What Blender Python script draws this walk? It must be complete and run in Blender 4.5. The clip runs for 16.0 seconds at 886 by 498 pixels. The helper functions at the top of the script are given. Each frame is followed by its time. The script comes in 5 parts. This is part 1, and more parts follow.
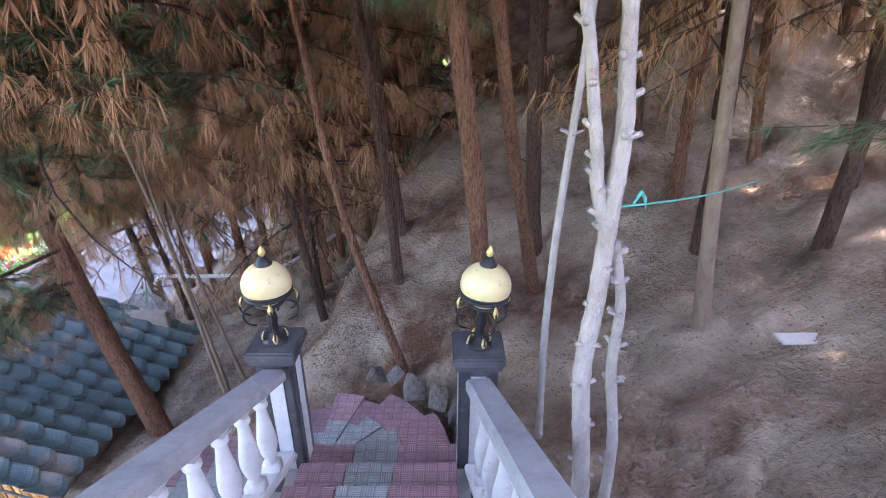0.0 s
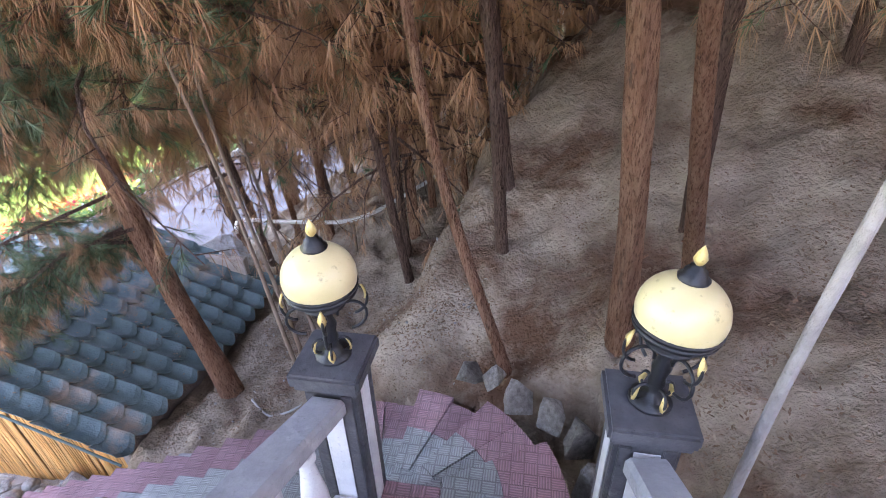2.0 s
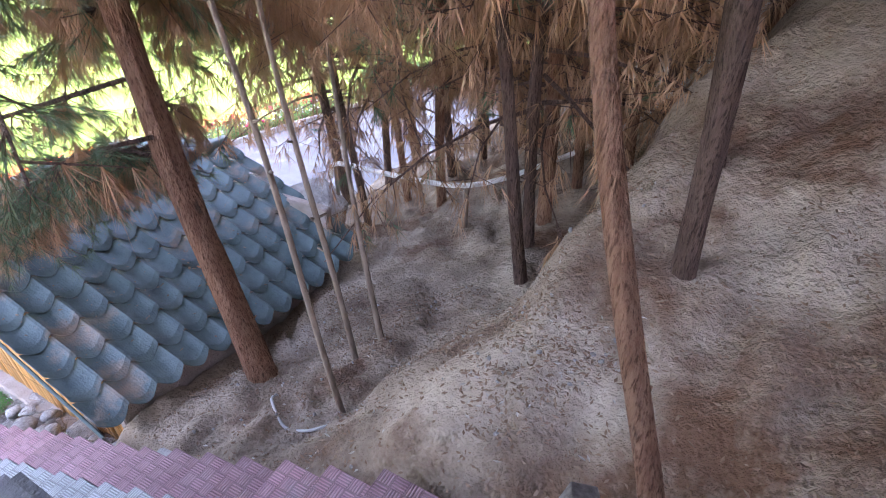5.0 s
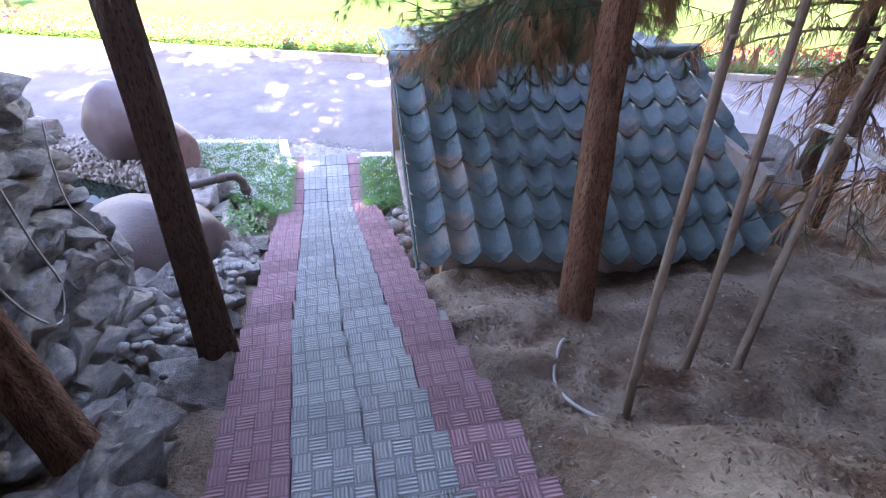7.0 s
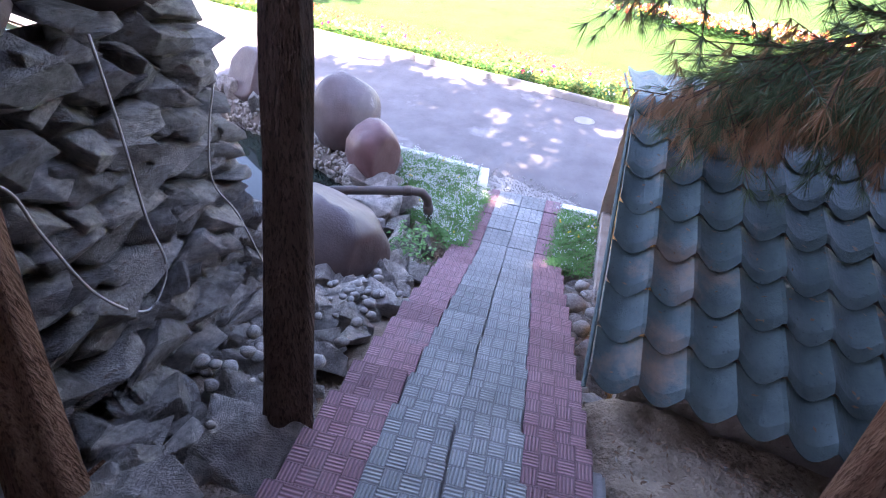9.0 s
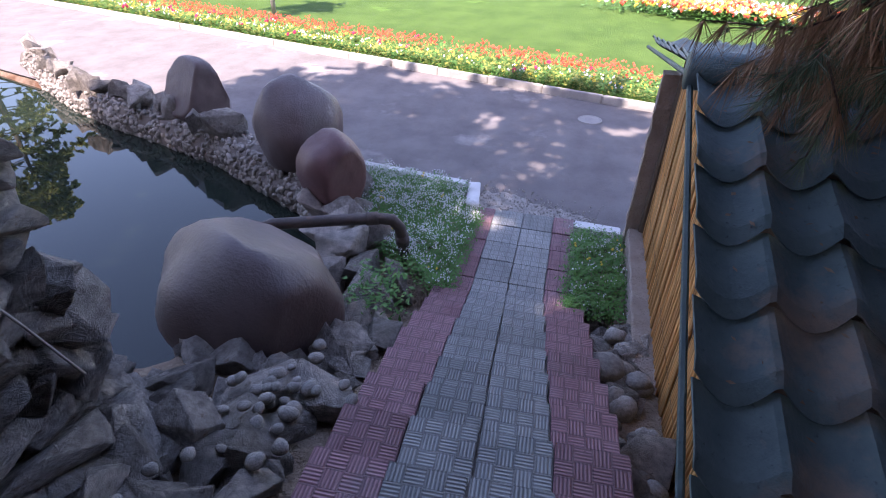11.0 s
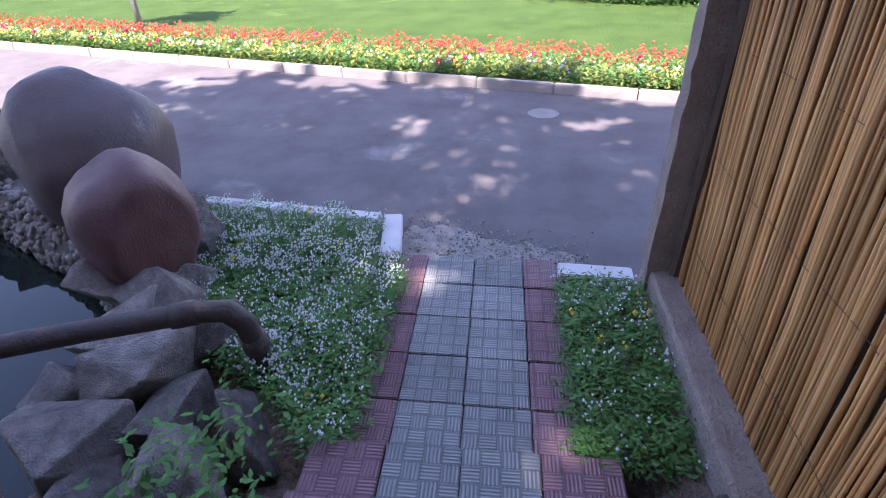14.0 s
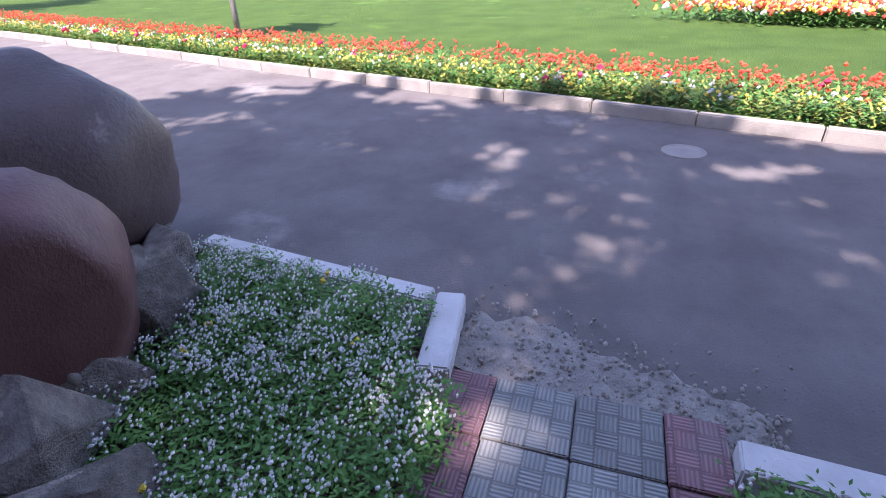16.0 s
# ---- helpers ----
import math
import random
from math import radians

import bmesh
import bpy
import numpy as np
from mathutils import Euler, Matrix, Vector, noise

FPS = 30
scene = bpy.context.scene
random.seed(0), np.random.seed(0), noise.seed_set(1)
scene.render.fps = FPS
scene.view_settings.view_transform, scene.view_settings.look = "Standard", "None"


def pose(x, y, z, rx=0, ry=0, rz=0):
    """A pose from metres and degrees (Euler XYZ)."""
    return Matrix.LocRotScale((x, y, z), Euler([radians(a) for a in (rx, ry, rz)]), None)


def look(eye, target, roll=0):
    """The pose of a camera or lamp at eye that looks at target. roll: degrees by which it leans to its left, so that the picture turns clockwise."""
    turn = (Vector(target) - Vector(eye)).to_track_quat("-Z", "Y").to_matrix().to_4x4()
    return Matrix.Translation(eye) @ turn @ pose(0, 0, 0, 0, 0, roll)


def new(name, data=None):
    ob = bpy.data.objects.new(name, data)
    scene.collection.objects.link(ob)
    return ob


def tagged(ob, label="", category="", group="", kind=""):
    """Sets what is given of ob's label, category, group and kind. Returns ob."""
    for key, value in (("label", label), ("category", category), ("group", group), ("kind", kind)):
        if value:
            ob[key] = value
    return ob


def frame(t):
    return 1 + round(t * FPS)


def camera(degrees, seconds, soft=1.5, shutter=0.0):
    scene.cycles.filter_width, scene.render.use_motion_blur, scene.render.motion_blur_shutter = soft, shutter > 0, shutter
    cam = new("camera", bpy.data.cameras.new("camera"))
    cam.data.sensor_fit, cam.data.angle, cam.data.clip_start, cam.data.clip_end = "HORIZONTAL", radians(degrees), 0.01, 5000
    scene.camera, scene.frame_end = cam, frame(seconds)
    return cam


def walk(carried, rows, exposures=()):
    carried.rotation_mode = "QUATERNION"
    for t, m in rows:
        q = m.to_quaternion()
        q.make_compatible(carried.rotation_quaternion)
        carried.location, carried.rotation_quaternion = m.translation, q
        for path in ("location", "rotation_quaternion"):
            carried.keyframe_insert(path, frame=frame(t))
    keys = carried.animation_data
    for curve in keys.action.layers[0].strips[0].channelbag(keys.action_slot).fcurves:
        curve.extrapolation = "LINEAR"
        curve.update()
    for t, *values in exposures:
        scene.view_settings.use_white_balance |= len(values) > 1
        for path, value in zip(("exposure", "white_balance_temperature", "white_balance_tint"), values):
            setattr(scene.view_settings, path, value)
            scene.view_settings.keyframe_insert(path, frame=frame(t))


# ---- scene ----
cam = camera(81.4, 16.0, soft=1.0)
METRES, EYE, TILT, LEAN, TURN = 10.0, 5.71, -25.0, 0.0, 0.0
ROWS = [
    (0.0, 0.0, 0.0, 0.0, 0.0, 0.0, -0.0),
    (0.5, -0.0081, 0.0283, 0.0085, 5.24, -3.07, -1.72),
    (1.0, -0.0158, 0.0537, 0.0193, 8.46, -4.96, -2.33),
    (1.5, -0.0197, 0.0829, 0.0177, 9.66, -6.05, -2.22),
    (2.0, -0.0245, 0.1161, 0.0147, 9.93, -6.63, -2.69),
    (2.5, -0.0295, 0.1454, 0.0127, 10.19, -5.96, -3.76),
    (3.0, -0.0314, 0.1751, 0.0111, 11.09, -5.4, -4.44),
    (5.5, -0.0671, 0.3218, -0.0107, 36.26, -15.46, -15.85),
    (6.0, -0.0827, 0.3436, -0.0206, 50.36, -21.8, -20.68),
    (6.5, -0.0955, 0.3592, -0.0319, 66.03, -29.32, -24.42),
    (7.0, -0.1033, 0.3723, -0.0377, 79.12, -35.2, -26.29),
    (7.5, -0.1137, 0.3881, -0.0426, 88.2, -37.7, -27.88),
    (8.0, -0.1413, 0.3943, -0.0466, 96.91, -40.19, -28.16),
    (8.5, -0.1681, 0.3919, -0.0542, 104.26, -43.02, -28.1),
    (9.0, -0.193, 0.3933, -0.0735, 109.33, -44.82, -27.52),
    (11.5, -0.3479, 0.4094, -0.1499, 105.21, -40.96, -23.95),
    (12.0, -0.3775, 0.409, -0.1646, 103.23, -39.71, -23.47),
    (12.5, -0.4089, 0.4133, -0.181, 101.55, -38.83, -23.28),
    (13.0, -0.441, 0.4174, -0.1997, 100.55, -38.33, -23.39),
    (13.5, -0.4713, 0.4197, -0.2147, 99.58, -37.66, -23.76),
    (14.0, -0.504, 0.4286, -0.2236, 97.65, -36.02, -23.43),
    (14.5, -0.5421, 0.4353, -0.2317, 96.25, -35.07, -22.28),
    (15.0, -0.5745, 0.4316, -0.24, 96.72, -35.45, -21.2),
    (15.5, -0.608, 0.4304, -0.2548, 100.24, -36.13, -21.52),
    (16.0, -0.6331, 0.4303, -0.2678, 110.05, -38.31, -22.22),
]
EXPOSURES = [(0.0, 4.2, 7000, 27), (1.0, 4.3, 7450, 27), (3.0, 4.45, 7700, 28), (5.5, 4.6, 7300, 30), (7.0, 3.95, 6900, 30), (9.0, 3.5, 6600, 30), (10.0, 2.6, 6700, 29), (11.3, 2.05, 6600, 33), (12.5, 2.1, 6550, 36), (14.5, 1.88, 6250, 33), (16.0, 1.65, 6400, 32)]
walk(cam, [(t, pose(0, 0, EYE, TILT, LEAN, TURN) @ pose(METRES * x, METRES * y, METRES * z, 90 + pitch, roll, yaw)) for t, x, y, z, yaw, pitch, roll in ROWS], EXPOSURES)

# ---- world, sun, exposure ----
SUN_ELEV, SUN_AZ = 57.0, -2.0          # height, and bearing from +x towards +y
world = bpy.data.worlds.new("world")
scene.world = world
world.use_nodes = True
wn = world.node_tree.nodes
sky = wn.new("ShaderNodeTexSky")
sky.sky_type, sky.sun_disc = "NISHITA", False
sky.sun_elevation, sky.sun_rotation = radians(SUN_ELEV), radians(90 - SUN_AZ)
world.node_tree.links.new(sky.outputs[0], wn["Background"].inputs[0])
wn["Background"].inputs[1].default_value = 0.15
sun = new("sun", bpy.data.lights.new("sun", "SUN"))
sun.data.energy, sun.data.angle, sun.data.color = 4.0, radians(0.6), (1.0, 0.93, 0.83)
sa, se = radians(SUN_AZ), radians(SUN_ELEV)
sun.matrix_world = look((20 * math.cos(sa) * math.cos(se), 20 * math.sin(sa) * math.cos(se), 20 * math.sin(se)), (0, 0, 0))

# ---- materials ----


def material(name, c1, c2, scale=6.0, rough=0.8, bump=0.3, fine=40.0, c3=None, spots=0.0, metallic=0.0, vary=0.0,
             stretch=(1, 1, 1), coords="Object", depth=0.02, crack=0.62):
    """Two-colour noise at two scales, with relief; c3 comes in as stains; vary: brightness change from piece to piece."""
    m = bpy.data.materials.new(name)
    m.use_nodes = True
    n, l = m.node_tree.nodes, m.node_tree.links
    b = n["Principled BSDF"]
    tc = n.new("ShaderNodeTexCoord")
    mp = n.new("ShaderNodeMapping")
    mp.inputs["Scale"].default_value = stretch
    if coords == "World":
        geo = n.new("ShaderNodeNewGeometry")
        l.new(geo.outputs["Position"], mp.inputs[0])
    else:
        l.new(tc.outputs[coords], mp.inputs[0])

    def noise_tex(s, detail=6.0):
        t = n.new("ShaderNodeTexNoise")
        t.inputs["Scale"].default_value, t.inputs["Detail"].default_value = s, detail
        t.inputs["Roughness"].default_value = 0.65
        l.new(mp.outputs[0], t.inputs["Vector"])
        return t

    def ramp(src, lo, hi):
        r = n.new("ShaderNodeMapRange")
        r.inputs["From Min"].default_value, r.inputs["From Max"].default_value = lo, hi
        l.new(src, r.inputs["Value"])
        return r.outputs[0]

    def mix(f, a, c):
        x = n.new("ShaderNodeMix")
        x.data_type = "RGBA"
        l.new(f, x.inputs["Factor"])
        for k, v in ((6, a), (7, c)):
            if isinstance(v, tuple):
                x.inputs[k].default_value = (*v, 1)
            else:
                l.new(v, x.inputs[k])
        return x.outputs[2]

    big, small = noise_tex(scale), noise_tex(fine, 4.0)
    col = mix(ramp(big.outputs[0], 0.32, 0.68), c1, c2)
    dark = tuple(v * 0.55 for v in c1)
    col = mix(ramp(small.outputs[0], crack, crack + 0.14), col, dark)
    if c3:
        st = noise_tex(scale * 0.45, 8.0)
        col = mix(ramp(st.outputs[0], 0.62 - spots, 0.72 - spots), col, c3)
    if vary:
        oi = n.new("ShaderNodeObjectInfo")
        hs = n.new("ShaderNodeHueSaturation")
        hs.inputs["Saturation"].default_value = 0.95
        r = n.new("ShaderNodeMapRange")
        r.inputs["To Min"].default_value, r.inputs["To Max"].default_value = 1 - vary, 1 + vary
        l.new(oi.outputs["Random"], r.inputs["Value"])
        l.new(r.outputs[0], hs.inputs["Value"])
        l.new(col, hs.inputs["Color"])
        col = hs.outputs[0]
    l.new(col, b.inputs["Base Color"])
    b.inputs["Roughness"].default_value, b.inputs["Metallic"].default_value = rough, metallic
    b.inputs["Specular IOR Level"].default_value = 0.5 if rough < 0.5 else 0.3 if rough < 0.7 else 0.12
    if bump:
        ad = n.new("ShaderNodeMath")
        ad.operation = "ADD"
        l.new(big.outputs[0], ad.inputs[0])
        l.new(small.outputs[0], ad.inputs[1])
        bp = n.new("ShaderNodeBump")
        bp.inputs["Strength"].default_value, bp.inputs["Distance"].default_value = bump, depth
        l.new(ad.outputs[0], bp.inputs["Height"])
        l.new(bp.outputs[0], b.inputs["Normal"])
    return m


def tile_material(name, c1, c2, cells=4):
    """Cement paving tile: a chequer of small squares, ribbed one way and the other, worn."""
    m = material(name, c1, c2, scale=5, rough=0.75, bump=0, fine=60, c3=tuple(0.6 * v + 0.12 for v in c1), spots=0.02, vary=0.16, coords="World")
    n, l = m.node_tree.nodes, m.node_tree.links
    b = n["Principled BSDF"]
    tc = n.new("ShaderNodeTexCoord")
    sep = n.new("ShaderNodeSeparateXYZ")
    l.new(tc.outputs["Object"], sep.inputs[0])

    def op(kind, a, c=None):
        x = n.new("ShaderNodeMath")
        x.operation = kind
        for k, v in enumerate((a, c)):
            if v is None:
                continue
            if isinstance(v, (int, float)):
                x.inputs[k].default_value = v
            else:
                l.new(v, x.inputs[k])
        return x.outputs[0]

    pitch = 0.3 / cells
    u, v = op("DIVIDE", sep.outputs[0], pitch), op("DIVIDE", sep.outputs[1], pitch)
    u, v = op("ADD", u, 100.0), op("ADD", v, 100.0)
    par = op("MODULO", op("ADD", op("FLOOR", u), op("FLOOR", v)), 2.0)
    wu, wv = op("SINE", op("MULTIPLY", u, 2 * math.pi * 5)), op("SINE", op("MULTIPLY", v, 2 * math.pi * 5))
    rib = op("ADD", op("MULTIPLY", wu, par), op("MULTIPLY", wv, op("SUBTRACT", 1.0, par)))
    fu = op("ABSOLUTE", op("SUBTRACT", op("FRACT", u), 0.5))
    fv = op("ABSOLUTE", op("SUBTRACT", op("FRACT", v), 0.5))
    edge = op("GREATER_THAN", op("MAXIMUM", fu, fv), 0.455)
    worn = n.new("ShaderNodeTexNoise")
    worn.inputs["Scale"].default_value = 7
    geo = n.new("ShaderNodeNewGeometry")
    l.new(geo.outputs["Position"], worn.inputs["Vector"])
    h = op("SUBTRACT", op("MULTIPLY", rib, worn.outputs[0]), op("MULTIPLY", edge, 1.2))
    bp = n.new("ShaderNodeBump")
    bp.inputs["Strength"].default_value, bp.inputs["Distance"].default_value = 0.65, 0.006
    l.new(h, bp.inputs["Height"])
    l.new(bp.outputs[0], b.inputs["Normal"])
    # darker in the grooves between the ribs and along the edges of the squares
    old = b.inputs["Base Color"].links[0].from_socket
    mx = n.new("ShaderNodeMix")
    mx.data_type = "RGBA"
    groove_tone = op("MULTIPLY", op("MAXIMUM", op("MULTIPLY", op("LESS_THAN", rib, -0.25), 0.8), edge), 0.48)
    l.new(groove_tone, mx.inputs["Factor"])
    l.new(old, mx.inputs[6])
    mx.inputs[7].default_value = (0.07, 0.06, 0.06, 1)
    l.new(mx.outputs[2], b.inputs["Base Color"])
    return m


M_SOIL = material("dry_soil", (0.145, 0.10, 0.073), (0.45, 0.36, 0.28), 1.2, 0.95, 1.0, 26, (0.14, 0.075, 0.047), 0.1, coords="World", depth=0.07, crack=0.68)
M_LITTER = material("dry_leaves", (0.15, 0.088, 0.055), (0.27, 0.185, 0.13), 9, 0.8, 0.2, coords="World")
M_PALE = material("pale_chips", (0.4, 0.36, 0.31), (0.3, 0.26, 0.22), 9, 0.8, 0.2, coords="World")
M_RED = tile_material("red_tile", (0.305, 0.16, 0.18), (0.385, 0.23, 0.25))
M_GREY = tile_material("grey_tile", (0.26, 0.28, 0.275), (0.36, 0.375, 0.365))
M_CEMENT = material("cement", (0.26, 0.25, 0.24), (0.34, 0.325, 0.31), 4, 0.9, 0.5, 45, coords="World")
M_ASPHALT = material("worn_asphalt", (0.135, 0.123, 0.123), (0.195, 0.182, 0.178), 1.6, 0.9, 0.6, 70, (0.28, 0.265, 0.255), 0.035, coords="World", depth=0.01)
M_PATCH = material("crumbled_concrete", (0.40, 0.38, 0.355), (0.25, 0.238, 0.225), 9, 0.95, 0.9, 70, (0.24, 0.22, 0.21), 0.0, coords="World")
M_KERB = material("concrete_kerb", (0.42, 0.4, 0.375), (0.31, 0.295, 0.28), 3, 0.9, 0.4, 60, vary=0.08, coords="World")
M_MARBLE = material("white_kerb_slab", (0.62, 0.62, 0.62), (0.5, 0.5, 0.51), 6, 0.5, 0.2, 50, coords="World")
M_LAWN = material("lawn", (0.05, 0.105, 0.022), (0.085, 0.155, 0.035), 1.1, 0.9, 0.9, 55, (0.13, 0.25, 0.05), 0.0, coords="World", depth=0.04)
M_ROCK = material("grey_rock", (0.22, 0.195, 0.175), (0.54, 0.495, 0.45), 2.6, 0.88, 1.0, 22, (0.2, 0.125, 0.085), 0.0, vary=0.4, depth=0.05)
M_PALEROCK = material("pale_cobble", (0.17, 0.158, 0.145), (0.36, 0.34, 0.315), 5, 0.85, 0.3, 40, vary=0.2)
M_MORTAR = material("mortar", (0.10, 0.088, 0.078), (0.17, 0.15, 0.135), 7, 0.95, 0.7, 40, coords="World")
M_BOULDER = material("painted_boulder", (0.072, 0.05, 0.049), (0.115, 0.08, 0.077), 2.2, 0.48, 0.35, 26, (0.3, 0.26, 0.25), -0.05)
M_BOULDER_RED = material("red_painted_boulder", (0.105, 0.048, 0.047), (0.145, 0.07, 0.067), 2.6, 0.48, 0.35, 26, (0.34, 0.22, 0.2), -0.05)
M_BARK = material("pine_bark", (0.22, 0.105, 0.065), (0.34, 0.19, 0.125), 16, 0.95, 1.0, 60, (0.10, 0.065, 0.05), 0.02, stretch=(1.6, 1.6, 0.28), depth=0.09, crack=0.5)
M_BARK_DARK = material("dark_bark", (0.11, 0.068, 0.054), (0.19, 0.12, 0.093), 17, 0.95, 1.0, 60, stretch=(1.6, 1.6, 0.25), depth=0.09, crack=0.5)
M_BARK_PALE = material("pale_bark", (0.40, 0.37, 0.355), (0.27, 0.245, 0.23), 12, 0.85, 1.0, 30, (0.2, 0.14, 0.1), -0.02, stretch=(1, 1, 0.6))
M_BARK_THIN = material("grey_brown_bark", (0.15, 0.11, 0.082), (0.23, 0.175, 0.135), 8, 0.9, 0.7, 34, stretch=(1, 1, 0.5))
M_GREEN = material("green_needles", (0.055, 0.092, 0.045), (0.105, 0.145, 0.075), 1.5, 0.6, 0, 8, coords="World")
M_BROWN = material("dead_needles", (0.27, 0.145, 0.08), (0.40, 0.24, 0.145), 1.5, 0.75, 0, 8, (0.17, 0.1, 0.065), 0.03, coords="World")
M_LEAF = material("bed_leaves", (0.05, 0.16, 0.03), (0.105, 0.26, 0.06), 7, 0.6, 0, 20, coords="World")
M_LEAF_YEL = material("yellow_green_leaves", (0.2, 0.24, 0.05), (0.33, 0.33, 0.08), 7, 0.6, 0, 20, coords="World")
M_WHITE_FL = material("white_petals", (0.72, 0.72, 0.72), (0.62, 0.64, 0.66), 9, 0.7, 0, 30)
M_RED_FL = material("red_petals", (0.62, 0.05, 0.03), (0.72, 0.14, 0.07), 9, 0.6, 0, 30, coords="World")
M_YEL_FL = material("yellow_petals", (0.75, 0.6, 0.06), (0.7, 0.5, 0.1), 9, 0.6, 0, 30)
M_MAGENTA_FL = material("crimson_petals", (0.5, 0.02, 0.07), (0.6, 0.05, 0.12), 9, 0.6, 0, 30)
M_ROOF = material("green_roof_sheet", (0.048, 0.076, 0.077), (0.1, 0.145, 0.145), 3.0, 0.55, 0.35, 40, (0.2, 0.15, 0.115), 0.05, coords="World")
M_REED = material("reed", (0.53, 0.25, 0.07), (0.7, 0.39, 0.13), 3, 0.6, 0.2, 30, (0.2, 0.08, 0.03), 0.02, vary=0.38, stretch=(1, 1, 0.5))
M_WOODDARK = material("dark_timber", (0.1, 0.07, 0.05), (0.16, 0.115, 0.085), 6, 0.85, 0.4, 40, stretch=(3, 3, 0.4), coords="World")
M_STUCCO = material("rough_stucco", (0.3, 0.245, 0.21), (0.4, 0.34, 0.3), 6, 0.95, 0.9, 45, (0.22, 0.18, 0.16), 0.0, coords="World", depth=0.03)
M_BLACK = material("black_iron", (0.012, 0.013, 0.016), (0.025, 0.026, 0.03), 12, 0.42, 0.15, 60, metallic=0.3)
M_GOLD = material("gold_paint", (0.55, 0.4, 0.14), (0.7, 0.55, 0.25), 20, 0.42, 0.2, 60, metallic=0.4)
M_GLOBE = material("cream_glass_globe", (0.6, 0.5, 0.26), (0.66, 0.56, 0.33), 3, 0.28, 0.03, 30)
M_NEWEL = material("dark_stone_cap", (0.05, 0.05, 0.056), (0.1, 0.1, 0.108), 7, 0.5, 0.25, 50, (0.26, 0.26, 0.26), -0.06, coords="World")
M_RAIL = material("worn_painted_rail", (0.24, 0.245, 0.26), (0.36, 0.365, 0.38), 6, 0.5, 0.3, 50, (0.48, 0.48, 0.49), 0.0, coords="World")
M_BALUSTER = material("grey_cast_baluster", (0.5, 0.5, 0.51), (0.6, 0.6, 0.6), 9, 0.65, 0.25, 50, coords="World")
M_PIPE = material("rusty_pipe", (0.07, 0.06, 0.06), (0.11, 0.085, 0.075), 6, 0.55, 0.4, 50, (0.19, 0.09, 0.05), 0.0)
M_PVC = material("white_plastic_pipe", (0.72, 0.7, 0.66), (0.62, 0.6, 0.56), 4, 0.45, 0.1, 40)
M_CABLE = material("grey_cable", (0.45, 0.43, 0.4), (0.36, 0.34, 0.32), 8, 0.6, 0.1, 40)
M_TWINE = material("turquoise_twine", (0.06, 0.36, 0.33), (0.1, 0.45, 0.4), 20, 0.8, 0.3, 80)
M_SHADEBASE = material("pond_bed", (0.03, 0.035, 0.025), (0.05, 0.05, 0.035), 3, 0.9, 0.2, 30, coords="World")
M_WATER = bpy.data.materials.new("pond_water")
M_WATER.use_nodes = True
_w = M_WATER.node_tree.nodes["Principled BSDF"]
_w.inputs["Base Color"].default_value = (0.012, 0.02, 0.016, 1)
_w.inputs["Roughness"].default_value, _w.inputs["IOR"].default_value = 0.01, 1.42
_wn = M_WATER.node_tree.nodes.new("ShaderNodeTexNoise")
_wn.inputs["Scale"].default_value = 3.0
_wb = M_WATER.node_tree.nodes.new("ShaderNodeBump")
_wb.inputs["Strength"].default_value, _wb.inputs["Distance"].default_value = 0.05, 0.02
M_WATER.node_tree.links.new(_wn.outputs[0], _wb.inputs["Height"])
M_WATER.node_tree.links.new(_wb.outputs[0], _w.inputs["Normal"])

# ---- mesh tools ----


